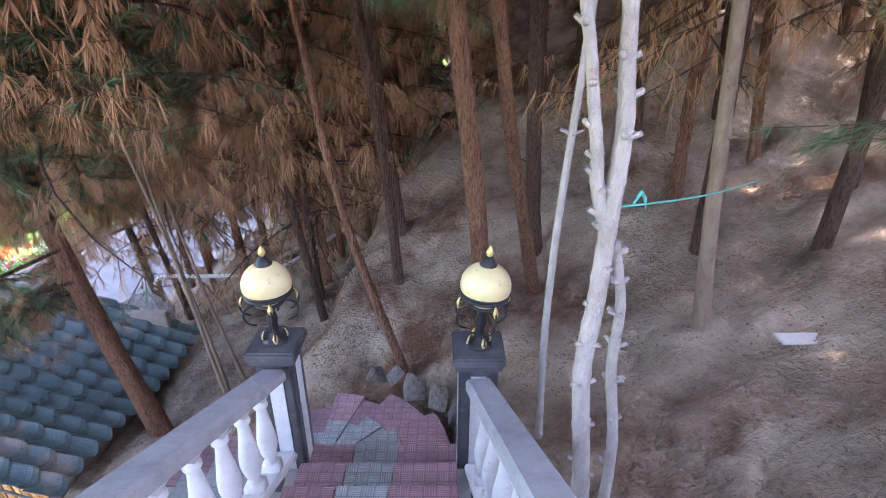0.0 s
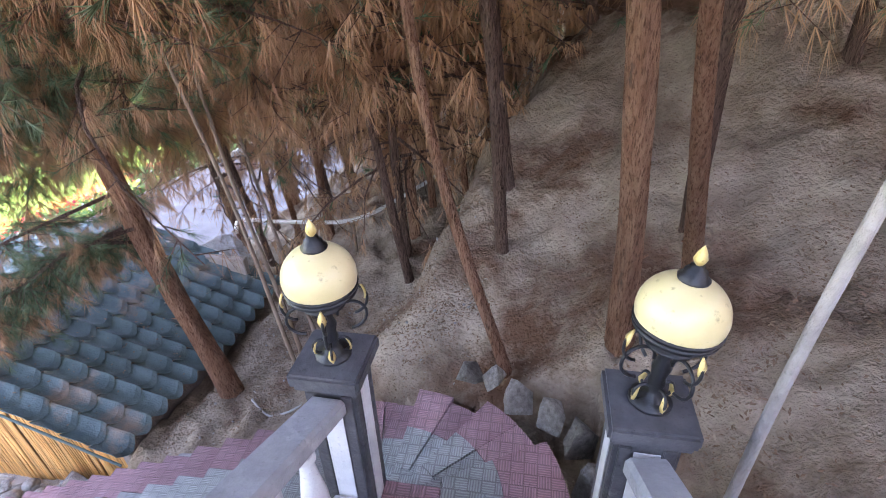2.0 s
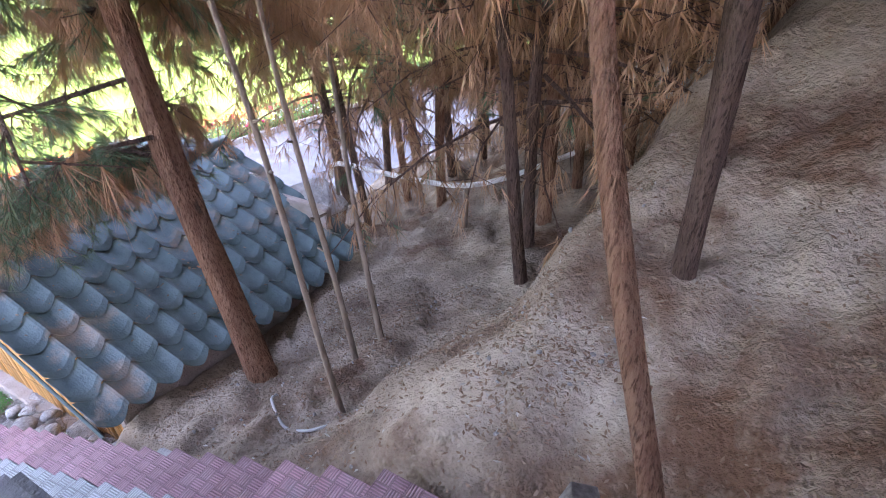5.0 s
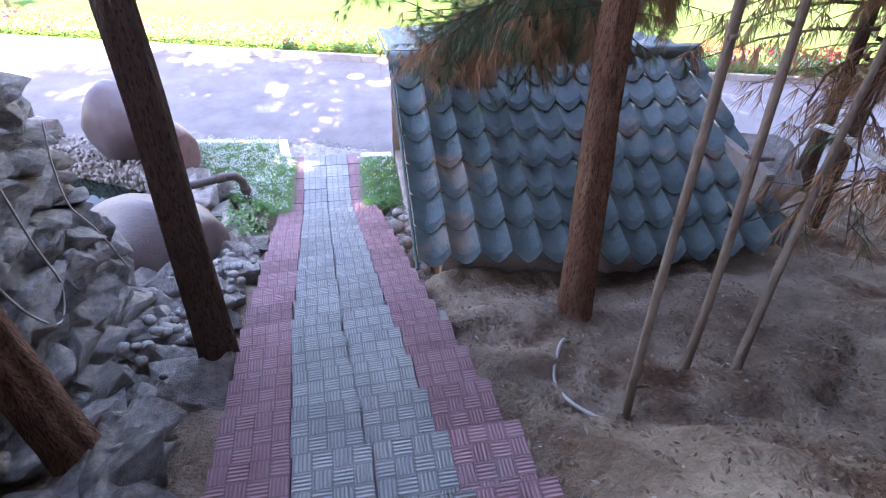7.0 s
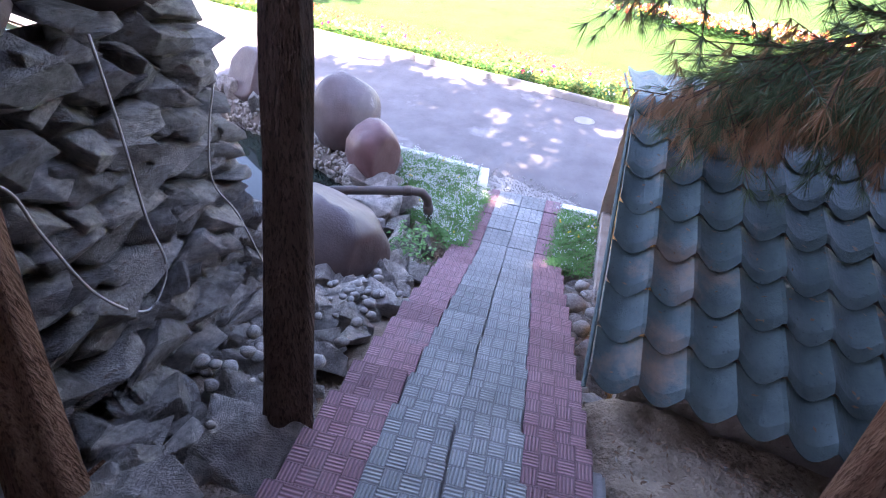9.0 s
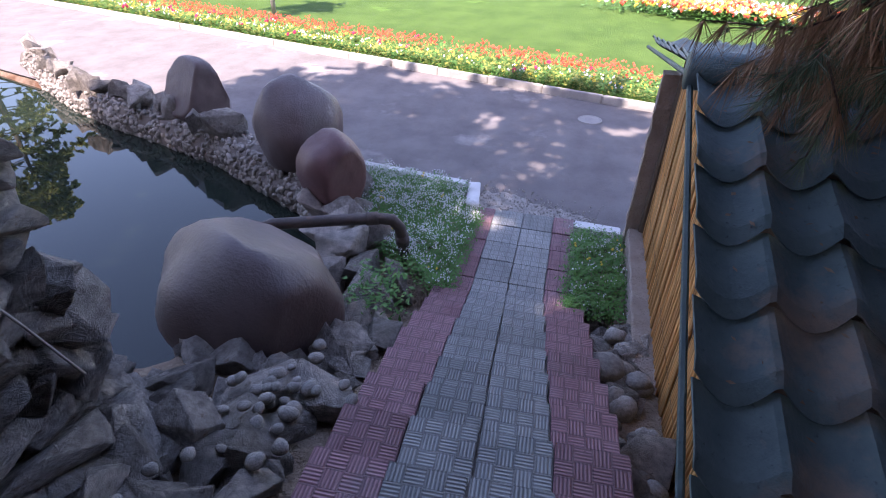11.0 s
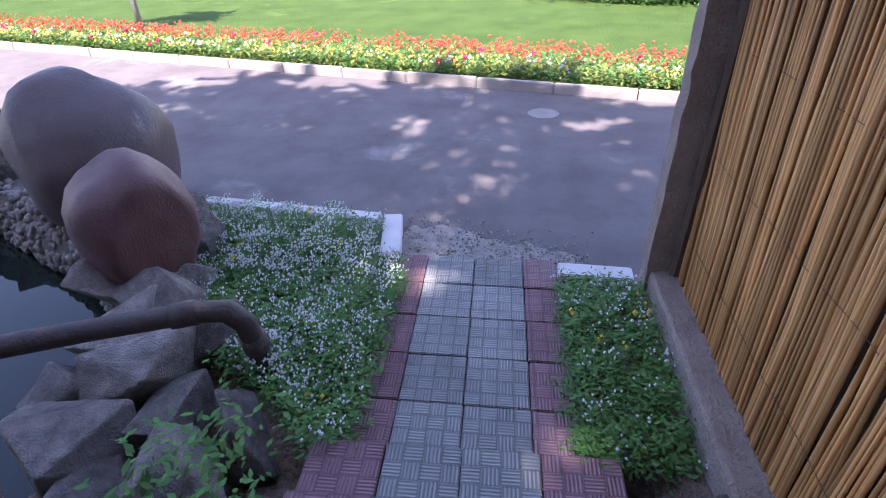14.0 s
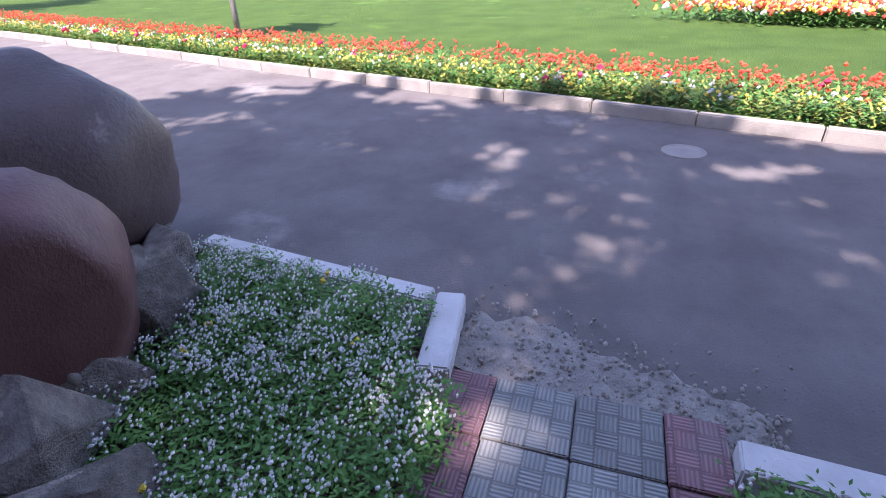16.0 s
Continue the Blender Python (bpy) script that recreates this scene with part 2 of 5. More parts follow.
class Build:
    """Collects vertices and faces for one mesh."""

    def __init__(self):
        self.v, self.f = [], []

    def add(self, verts, faces):
        k = len(self.v)
        self.v.extend(tuple(p) for p in verts)
        self.f.extend(tuple(i + k for i in face) for face in faces)

    def box(self, x0, x1, y0, y1, z0, z1, bevel=0.0):
        bm = bmesh.new()
        bmesh.ops.create_cube(bm, size=1)
        for p in bm.verts:
            p.co = Vector(((x0 + x1) / 2 + p.co.x * (x1 - x0), (y0 + y1) / 2 + p.co.y * (y1 - y0), (z0 + z1) / 2 + p.co.z * (z1 - z0)))
        if bevel:
            bmesh.ops.bevel(bm, geom=bm.edges[:], offset=bevel, segments=2, affect="EDGES")
        bm.verts.index_update()
        self.add([p.co for p in bm.verts], [[q.index for q in f.verts] for f in bm.faces])
        bm.free()

    def tube(self, pts, radii, seg=8, rough=0.0, seed=0, cap=True):
        pts = [Vector(p) for p in pts]
        rings = []
        side = Vector((0.31, 0.87, 0.12))
        for i, p in enumerate(pts):
            d = (pts[min(i + 1, len(pts) - 1)] - pts[max(i - 1, 0)]).normalized()
            a = (side - d * side.dot(d)).normalized()
            b = d.cross(a)
            ring = []
            for k in range(seg):
                th = 2 * math.pi * k / seg
                r = radii[i]
                if rough:
                    r *= 1 + rough * noise.noise(Vector((math.cos(th) * 2.2, math.sin(th) * 2.2, p.z * 1.3 + seed * 7.1)))
                    r *= 1 + 0.3 * rough * noise.noise(Vector((math.cos(th) * 8, math.sin(th) * 8, p.z * 2.2 + seed)))
                ring.append(p + (a * math.cos(th) + b * math.sin(th)) * r)
            rings.append(ring)
        faces = [(i * seg + k, i * seg + (k + 1) % seg, (i + 1) * seg + (k + 1) % seg, (i + 1) * seg + k)
                 for i in range(len(pts) - 1) for k in range(seg)]
        if cap:
            faces += [tuple(reversed(range(seg))), tuple(range((len(pts) - 1) * seg, len(pts) * seg))]
        self.add([p for r in rings for p in r], faces)

    def lathe(self, profile, seg=20, centre=(0, 0, 0)):
        cx, cy, cz = centre
        v = [(cx + r * math.cos(2 * math.pi * k / seg), cy + r * math.sin(2 * math.pi * k / seg), cz + z) for r, z in profile for k in range(seg)]
        f = [(i * seg + k, i * seg + (k + 1) % seg, (i + 1) * seg + (k + 1) % seg, (i + 1) * seg + k)
             for i in range(len(profile) - 1) for k in range(seg)]
        f += [tuple(reversed(range(seg))), tuple(range((len(profile) - 1) * seg, len(profile) * seg))]
        self.add(v, f)

    def mesh(self, name, mat, smooth=False):
        me = bpy.data.meshes.new(name)
        me.from_pydata(self.v, [], self.f)
        me.materials.append(mat)
        if smooth:
            me.polygons.foreach_set("use_smooth", [True] * len(me.polygons))
        me.update()
        return me

    def ob(self, name, mat, smooth=False, parent=None):
        o = new(name, self.mesh(name, mat, smooth))
        o.parent = parent
        return o


def curve_through(pts, n=6):
    """A smooth course through the points."""
    P = [Vector(p) for p in pts]
    P = [P[0] * 2 - P[1]] + P + [P[-1] * 2 - P[-2]]
    out = []
    for i in range(1, len(P) - 2):
        for k in range(n):
            t = k / n
            out.append(0.5 * (2 * P[i] + (P[i + 1] - P[i - 1]) * t + (2 * P[i - 1] - 5 * P[i] + 4 * P[i + 1] - P[i + 2]) * t * t + (3 * P[i] - P[i - 1] - 3 * P[i + 1] + P[i + 2]) * t ** 3))
    return out + [P[-2]]


def smoothstep(a, b, x):
    k = min(1.0, max(0.0, (x - a) / (b - a)))
    return k * k * (3 - 2 * k)


def soft(x, w=0.5):
    """A rounded max(0, x)."""
    return 0.5 * (x + math.sqrt(x * x + w * w)) - 0.0


def path_height(x):
    if x < -6.3:
        return 0.0
    return min(2.76, 0.13 + (x + 6.3) * 0.4333)


def road_u(x, y):
    """Distance from the road's near edge, towards the hill."""
    return (x + 7.62 - 0.25 * (y - 3.5)) * 0.97


def terrain(x, y):
    u = road_u(x, y)
    n1 = noise.noise(Vector((x * 0.9, y * 0.9, 3.1)))
    n2 = noise.noise(Vector((x * 2.7, y * 2.7, 8.3)))
    n3 = noise.noise(Vector((x * 7.5, y * 7.5, 1.3)))
    n4 = noise.noise(Vector((x * 15, y * 15, 5.3)))
    bumps = 0.11 * n1 + 0.09 * n2 + 0.055 * n3 + 0.022 * n4 - 0.03 * max(0.0, 0.18 - abs(n2)) / 0.18
    ramp_u = smoothstep(0, 1.2, u)
    # hill side, north of the path
    lo = 0.02 + 0.31 * max(0.0, u - 0.1) + 0.10 * max(0.0, y - 5.0) * ramp_u
    lo = min(lo, 2.5 + 0.1 * u)
    hi = 2.55 + 0.42 * soft(x + 0.45) + 0.42 * soft(y - 4.45) + 0.35 * soft(2.3 - y) * smoothstep(0.2, 0.8, x)
    hi = min(hi, 9.0 + 0.05 * hi)
    hi += 0.2 * math.exp(-((x - 0.5) ** 2 + (y - 3.95) ** 2) / 0.3)
    hi -= 0.33 * smoothstep(0.1, -1.2, x) * smoothstep(5.0, 3.7, y)
    xb = -1.72 + 0.36 * (y - 4.5) + 0.5 * n1 + 0.22 * n2
    if y > 9:
        xb -= 0.1 * (y - 9)
    north = lo + (hi - lo) * smoothstep(-0.55, 0.6, x - xb) + bumps * smoothstep(0.1, 0.8, u)
    # strip under the path
    strip = path_height(x) - 0.3
    if x > -1.2:
        strip = 2.05
    # south of it: rocky bank up to the wall, the bed and the pond
    south = path_height(x) - 0.26 + 0.05 * n2 if x > -6.3 else 0.0
    bank = smoothstep(1.15, 0.7, y) * smoothstep(-4.4, -3.9, x)
    top = 2.45 + 0.1 * n1 if x < -1 else 4.0
    south = south + (top - south) * bank
    if x < -4.4:
        pond = smoothstep(1.15, 0.75, y) * smoothstep(-4.5, -5.0, x)
        south = south + (-0.55 - south) * pond
    mid = smoothstep(2.75, 2.35, y)
    z = strip + (south - strip) * mid
    edge = 3.55 + 0.1 * smoothstep(-3.2, -2.4, x) * 3
    if x > 0.25:
        z = hi + bumps
    else:
        z = z + (north - z) * smoothstep(edge - 0.1, edge + 0.25, y)
        if x > -1.15:
            k = smoothstep(3.45, 3.75, y)
            z = 2.05 * (1 - k) + (north if k > 0 else 0) * k
    if x < -3.9 and y > 3.42:
        # trench between the steps and the hut, and the hut's low floor
        low = max(0.0, 0.06 + 0.2 * max(0.0, x + 6.4))
        k = smoothstep(-3.95, -4.25, x) * smoothstep(7.0, 6.5, y)
        z = z + (min(z, low) - z) * k
    if u < 0.25:
        z = z + (-0.06 - z) * smoothstep(0.25, 0.05, u)
    return z


def axis(lo, hi, step, far):
    a = list(np.arange(lo, hi + step / 2, step))
    s, p = step, hi
    while p < far:
        s *= 1.35
        p += s
        a.append(p)
    s, p = step, lo
    while p > -far:
        s *= 1.35
        p -= s
        a.insert(0, p)
    return [float(q) for q in a]


# ---- ground ----
gx, gy = axis(-9.2, 5.0, 0.06, 400), axis(-3.0, 10.0, 0.06, 400)
g = Build()
g.v = [(x, y, terrain(x, y)) for y in gy for x in gx]
W = len(gx)
g.f = [(j * W + i, j * W + i + 1, (j + 1) * W + i + 1, (j + 1) * W + i) for j in range(len(gy) - 1) for i in range(W - 1)]
tagged(g.ob("ground", M_SOIL, True), "dry sandy soil slope with fallen needles under the pines", "ground", kind="structure")

RD = Vector((0.25, 1, 0)).normalized()     # along the road
RN = Vector((-1, 0.25, 0)).normalized()    # across it, away from the hill
R0 = Vector((-7.62, 3.5, 0))


def on_road(s, d, z=0.0):
    p = R0 + RD * s + RN * d
    return Vector((p.x, p.y, z))


def far_edge(s):
    """Distance of the far kerb across the road."""
    return 3.86 + 0.012 * s + 0.0011 * s * s * (1 if s < 0 else 0.2)


# the road, slightly uneven, between its kerbs
b = Build()
ss, dd = [-60 + 2.0 * k for k in range(61)], [0.0, 0.15, 0.6, 1.2, 2.0, 2.8, 3.4]
ss = [-80, -60, -45] + [-30 + 0.5 * k for k in range(81)] + [14, 18, 25, 40, 70]
for s in ss:
    w = far_edge(max(-14, min(10, s)))
    for d in dd:
        b.v.append(on_road(s, d / 3.4 * w, -0.012 + 0.008 * noise.noise(Vector((s * 0.6, d, 0)))))
n = len(dd)
b.f = [(i * n + k, i * n + k + 1, (i + 1) * n + k + 1, (i + 1) * n + k) for i in range(len(ss) - 1) for k in range(n - 1)]
tagged(b.ob("road", M_ASPHALT, True), "worn grey asphalt park road with dusty patches", "road", kind="structure")

# crumbled concrete apron between the path and the road
b = Build()
cols, rows_n = 40, 16
for j in range(rows_n + 1):
    for i in range(cols + 1):
        s = -1.40 + 1.34 * i / cols
        d = -0.10 + (0.46 + 0.2 * noise.noise(Vector((s * 2.5, 0, 4))) + 0.07 * noise.noise(Vector((s * 11, 0, 4)))) * j / rows_n
        e = min(i, cols - i, j + 3, rows_n - j) / 3.0
        b.v.append(on_road(s, d, -0.04 + 0.05 * min(1, e) + 0.014 * noise.noise(Vector((s * 14, d * 14, 2)))))
b.f = [(j * (cols + 1) + i, j * (cols + 1) + i + 1, (j + 1) * (cols + 1) + i + 1, (j + 1) * (cols + 1) + i) for j in range(rows_n) for i in range(cols)]
tagged(b.ob("apron", M_PATCH, True), "crumbled pale concrete apron at the end of the path", "pavement", kind="structure")

b = Build()
b.lathe([(0.001, 0.0), (0.26, 0.0), (0.27, 0.01), (0.30, 0.012), (0.31, -0.03), (0.001, -0.031)], 24)
o = b.ob("manhole_cover", M_CEMENT)
o.matrix_basis = Matrix.Translation(on_road(-0.95, 3.05, -0.006)) @ Matrix.Diagonal((0.58, 0.58, 0.4, 1))
tagged(o, "round pale manhole cover in the asphalt road", "manhole cover")

# lawn beyond the road
b = Build()
ls = [-300, -120, -60] + [-30 + 1.0 * k for k in range(46)] + [20, 40, 90, 300]
ld = [0.1, 0.5, 1.1, 2, 3, 4.5, 6, 8, 11, 15, 22, 40, 120, 350]
for s in ls:
    w = far_edge(max(-14, min(10, s)))
    for d in ld:
        b.v.append(on_road(s, w + d, 0.09 + (0.03 * noise.noise(Vector((s * 0.4, d * 0.4, 6))))))
n = len(ld)
b.f = [(i * n + k, i * n + k + 1, (i + 1) * n + k + 1, (i + 1) * n + k) for i in range(len(ls) - 1) for k in range(n - 1)]
tagged(b.ob("lawn", M_LAWN, True), "bright mown green lawn beyond the road", "lawn", kind="structure")

# far kerb, stone by stone
root = tagged(new("kerb_far"), "row of pale concrete kerb stones along the road", "kerb", kind="structure")
s = -24.0
while s < 12:
    b = Build()
    b.box(0, 0.085, 0.006, 0.994, -0.1, 0.115 + random.uniform(-0.006, 0.006), 0.012)
    o = b.ob("kerb_stone", M_KERB, parent=root)
    p, q = on_road(s, far_edge(max(-14, s))), on_road(s + 1, far_edge(max(-14, s + 1)))
    ang = math.atan2(q.y - p.y, q.x - p.x) - math.pi / 2
    o.matrix_basis = Matrix.Translation(p) @ Matrix.Rotation(ang + random.uniform(-0.006, 0.006), 4, "Z") @ Matrix.Rotation(math.pi, 4, "Z") @ Matrix.Translation((0, -1, 0))
    s += 1.0

# near kerb slabs on both sides of the path
root = tagged(new("kerb_near"), "white stone kerb slabs edging the flower beds", "kerb", kind="structure")
for xa, ya, xb_, yb, w in ((-8.32, 0.66, -8.24, 1.36, 0.11), (-8.235, 1.37, -8.16, 2.06, 0.11), (-8.20, 2.15, -7.70, 2.23, 0.13), (-7.62, 3.27, -7.60, 3.70, 0.13)):
    b = Build()
    L = math.hypot(xb_ - xa, yb - ya)
    b.box(0, L, -w / 2, w / 2, -0.1, 0.1, 0.008)
    o = b.ob("kerb_slab", M_MARBLE, parent=root)
    o.matrix_basis = pose(xa, ya, 0, 0, 0, math.degrees(math.atan2(yb - ya, xb_ - xa)))

# ---- path: tiles on the level, steps, fan landing and stair ----
TILE = {}


def tile_mesh(w, d, mat, h=0.035):
    key = (round(w, 3), round(d, 3), mat.name, h)
    if key not in TILE:
        b = Build()
        b.box(-w / 2 + 0.0025, w / 2 - 0.0025, -d / 2 + 0.0025, d / 2 - 0.0025, -h, 0, 0.005)
        TILE[key] = b.mesh("tile", mat)
    return TILE[key]


def tile(parent, x, y, z, w, d, mat, rz=0.0):
    o = new("tile", tile_mesh(w, d, mat))
    o.parent = parent
    o.matrix_basis = pose(x, y, z + random.uniform(-0.003, 0.003), random.uniform(-0.5, 0.5), random.uniform(-0.5, 0.5), rz + random.uniform(-0.5, 0.5))
    return o


COLS = ((-0.45, 0.3, M_RED), (-0.15, 0.3, M_GREY), (0.15, 0.3, M_GREY), (0.45, 0.3, M_RED))
paving = tagged(new("pavement"), "level path of red and grey ribbed cement tiles", "pavement", kind="structure")
b = Build()
b.box(-7.795, -6.3, 2.28, 3.33, -0.2, -0.006)
b.ob("bed", M_CEMENT, parent=paving)
for k in range(5):
    for off, w, m in ((-0.40, 0.2, M_RED), (-0.15, 0.3, M_GREY), (0.15, 0.3, M_GREY), (0.40, 0.2, M_RED)):
        tile(paving, -6.45 - 0.3 * k, 2.80 - 0.008 * k + off, 0.03, 0.3, w, m, 0.6)

steps = tagged(new("steps"), "shallow garden steps of red and grey ribbed tiles", "steps", kind="structure")


def step_row(x0, yc, z, tread, turn, rise, width=1.2):
    b = Build()
    b.box(-0.0, tread + 0.1, -width / 2 + 0.01, width / 2 - 0.01, -rise - 0.6, -0.036, 0.006)
    o = b.ob("step", M_CEMENT, parent=steps)
    m = pose(x0, yc, z, 0, 0, turn)
    o.matrix_basis = m
    for off, w, mt in COLS:
        t = tile(steps, 0, 0, 0, tread + 0.015, w, mt)
        t.matrix_basis = m @ pose(tread / 2, off + random.uniform(-0.006, 0.006), random.uniform(-0.004, 0.004), random.uniform(-0.6, 0.6), random.uniform(-0.6, 0.6), random.uniform(-0.7, 0.7))
        # nosing riser below the tread
        r = new("riser", tile_mesh(0.03, w, mt, rise - 0.03))
        r.parent = steps
        r.matrix_basis = m @ pose(0.012, off, -0.034)


for k in range(17):
    step_row(-6.3 + 0.3 * k, 2.82 + 0.021 * k if k < 11 else 3.07 + 0.034 * (k - 11), 0.13 * (k + 1), 0.3, 1.5 + 0.3 * k if k < 11 else 3.2 - 0.7 * (k - 11), 0.13, 1.2 if k < 11 else 1.22)

# cracked bare slab standing in for one lost tile
b = Build()
b.box(-0.15, 0.15, -0.16, 0.16, -0.06, 0.0, 0.015)
o = b.ob("loose_slab", M_CEMENT)
o.matrix_basis = pose(-3.12, 3.54, 1.40, 0, -3, 5)
tagged(o, "bare grey cement slab loose beside the steps", "slab")

# landing that turns: sectors round the foot of the newel
landing = tagged(new("landing"), "fan-shaped landing of red and grey tiles", "landing", kind="structure")
CX, CY, LZ = -1.02, 2.66, 2.70
WINDERS = ((-20, 30, 2.77), (30, 59, 2.64), (59, 88, 2.50), (88, 116, 2.36))
for a0, a1, z in WINDERS:
    b = Build()
    poly = [(CX, CY - 0.02)] + [(CX + 1.03 * math.cos(radians(a0 + (a1 - a0) * k / 6)), CY + 1.03 * math.sin(radians(a0 + (a1 - a0) * k / 6))) for k in range(7)]
    n = len(poly)
    b.add([(x, y, q) for q in (1.9, z - 0.03) for x, y in poly],
          [tuple(range(n, 2 * n))] + [(i, (i + 1) % n, (i + 1) % n + n, i + n) for i in range(n)])
    b.ob("base", M_CEMENT, parent=landing)


def sector(r0, r1, a0, a1, mat, dz=0.0):
    b = Build()
    n = 4
    a0, a1 = a0 + 0.2 / max(r0, 0.2), a1 - 0.2 / max(r0, 0.2)
    top = [(r * math.cos(radians(a0 + (a1 - a0) * i / n)), r * math.sin(radians(a0 + (a1 - a0) * i / n))) for r in (r0 + 0.002, r1 - 0.002) for i in range(n + 1)]
    for z in (0, -0.035):
        b.v.extend((x, y, z) for x, y in top)
    N = n + 1
    b.f = [(i, N + i, N + i + 1, i + 1) for i in range(n)]
    b.f += [(i, i + 1, i + 1 + 2 * N, i + 2 * N) for i in range(n)] + [(N + i + 1, N + i, N + i + 2 * N, N + i + 1 + 2 * N) for i in range(n)]
    b.f += [(0, 2 * N, 3 * N, N), (n, N + n, 3 * N + n, 2 * N + n)]
    o = b.ob("tile", mat, parent=landing)
    o.matrix_basis = pose(CX, CY, LZ + dz + random.uniform(-0.004, 0.003), random.uniform(-0.5, 0.5), random.uniform(-0.5, 0.5))


for a0, a1, z in WINDERS:
    w = a1 - a0
    sector(0.05, 0.42, a0, a1, M_GREY, z - LZ)
    for k in range(2):
        sector(0.42, 0.74, a0 + w * k / 2, a0 + w * (k + 1) / 2, M_GREY, z - LZ)
        sector(0.74, 1.06 + random.uniform(-0.03, 0.04), a0 + w * k / 2, a0 + w * (k + 1) / 2, M_RED, z - LZ)

stair = tagged(new("stair"), "tiled outdoor stair between two balustrades", "stair", kind="structure")
for m_ in range(10):
    y1, z = 2.69 - 0.30 * m_, 2.80 + 0.15 * (m_ + 1)
    b = Build()
    b.box(-0.98 if y1 < 2.5 else -0.87, 0.16 if y1 < 2.5 else 0.09, y1 - 0.36, y1 - 0.012, z - 0.5, z - 0.036, 0.004)
    b.ob("step", M_CEMENT, parent=stair)
    for i, mt in enumerate((M_RED, M_GREY, M_RED)):
        x, w = ((-0.76, 0.3), (-0.46, 0.3), (-0.11, 0.4))[i]
        tile(stair, x, y1 - 0.15, z, w, 0.305, mt)
        r = new("riser", tile_mesh(w, 0.03, mt, 0.118))
        r.parent = stair
        r.matrix_basis = pose(x, y1 - 0.012, z - 0.034)
b = Build()
b.box(-1.6, 0.9, -3.2, -0.19, 3.4, 4.20, 0.01)
b.ob("platform", M_CEMENT, parent=stair)

# ---- balustrades ----


def newel(x, y, label):
    root = tagged(new("newel_post"), label, "newel post", "newel posts at the stair foot")
    root.location = (x, y, LZ - (0.045 if x < -0.5 else 0))
    b = Build()
    b.box(-0.13, 0.13, -0.13, 0.13, -0.3, 0.08, 0.008)
    b.box(-0.105, 0.105, -0.105, 0.105, 0.08, 1.15, 0.012)
    for sx, sy in ((1, 0), (-1, 0), (0, 1), (0, -1)):
        # framed fields on the four sides
        for k in (-1, 1):
            cx, cy = (sx * 0.108, k * 0.075) if sx else (k * 0.075, sy * 0.108)
            wx, wy = (0.006, 0.022) if sx else (0.022, 0.006)
            b.box(cx - wx, cx + wx, cy - wy, cy + wy, 0.12, 1.11, 0.003)
    b.ob("shaft", M_NEWEL, parent=root)
    b = Build()
    b.box(-0.135, 0.135, -0.135, 0.135, 1.14, 1.17, 0.006)
    b.box(-0.15, 0.15, -0.15, 0.15, 1.168, 1.235, 0.012)
    b.ob("cap", M_NEWEL, parent=root)
    for sx in (-1, 1):
        b = Build()
        b.box(sx * 0.112, sx * 0.116, -0.045, 0.045, 0.14, 1.09)
        b.box(-0.045, 0.045, sx * 0.112, sx * 0.116, 0.14, 1.09)
        b.ob("panel", M_BALUSTER, parent=root)
    return root


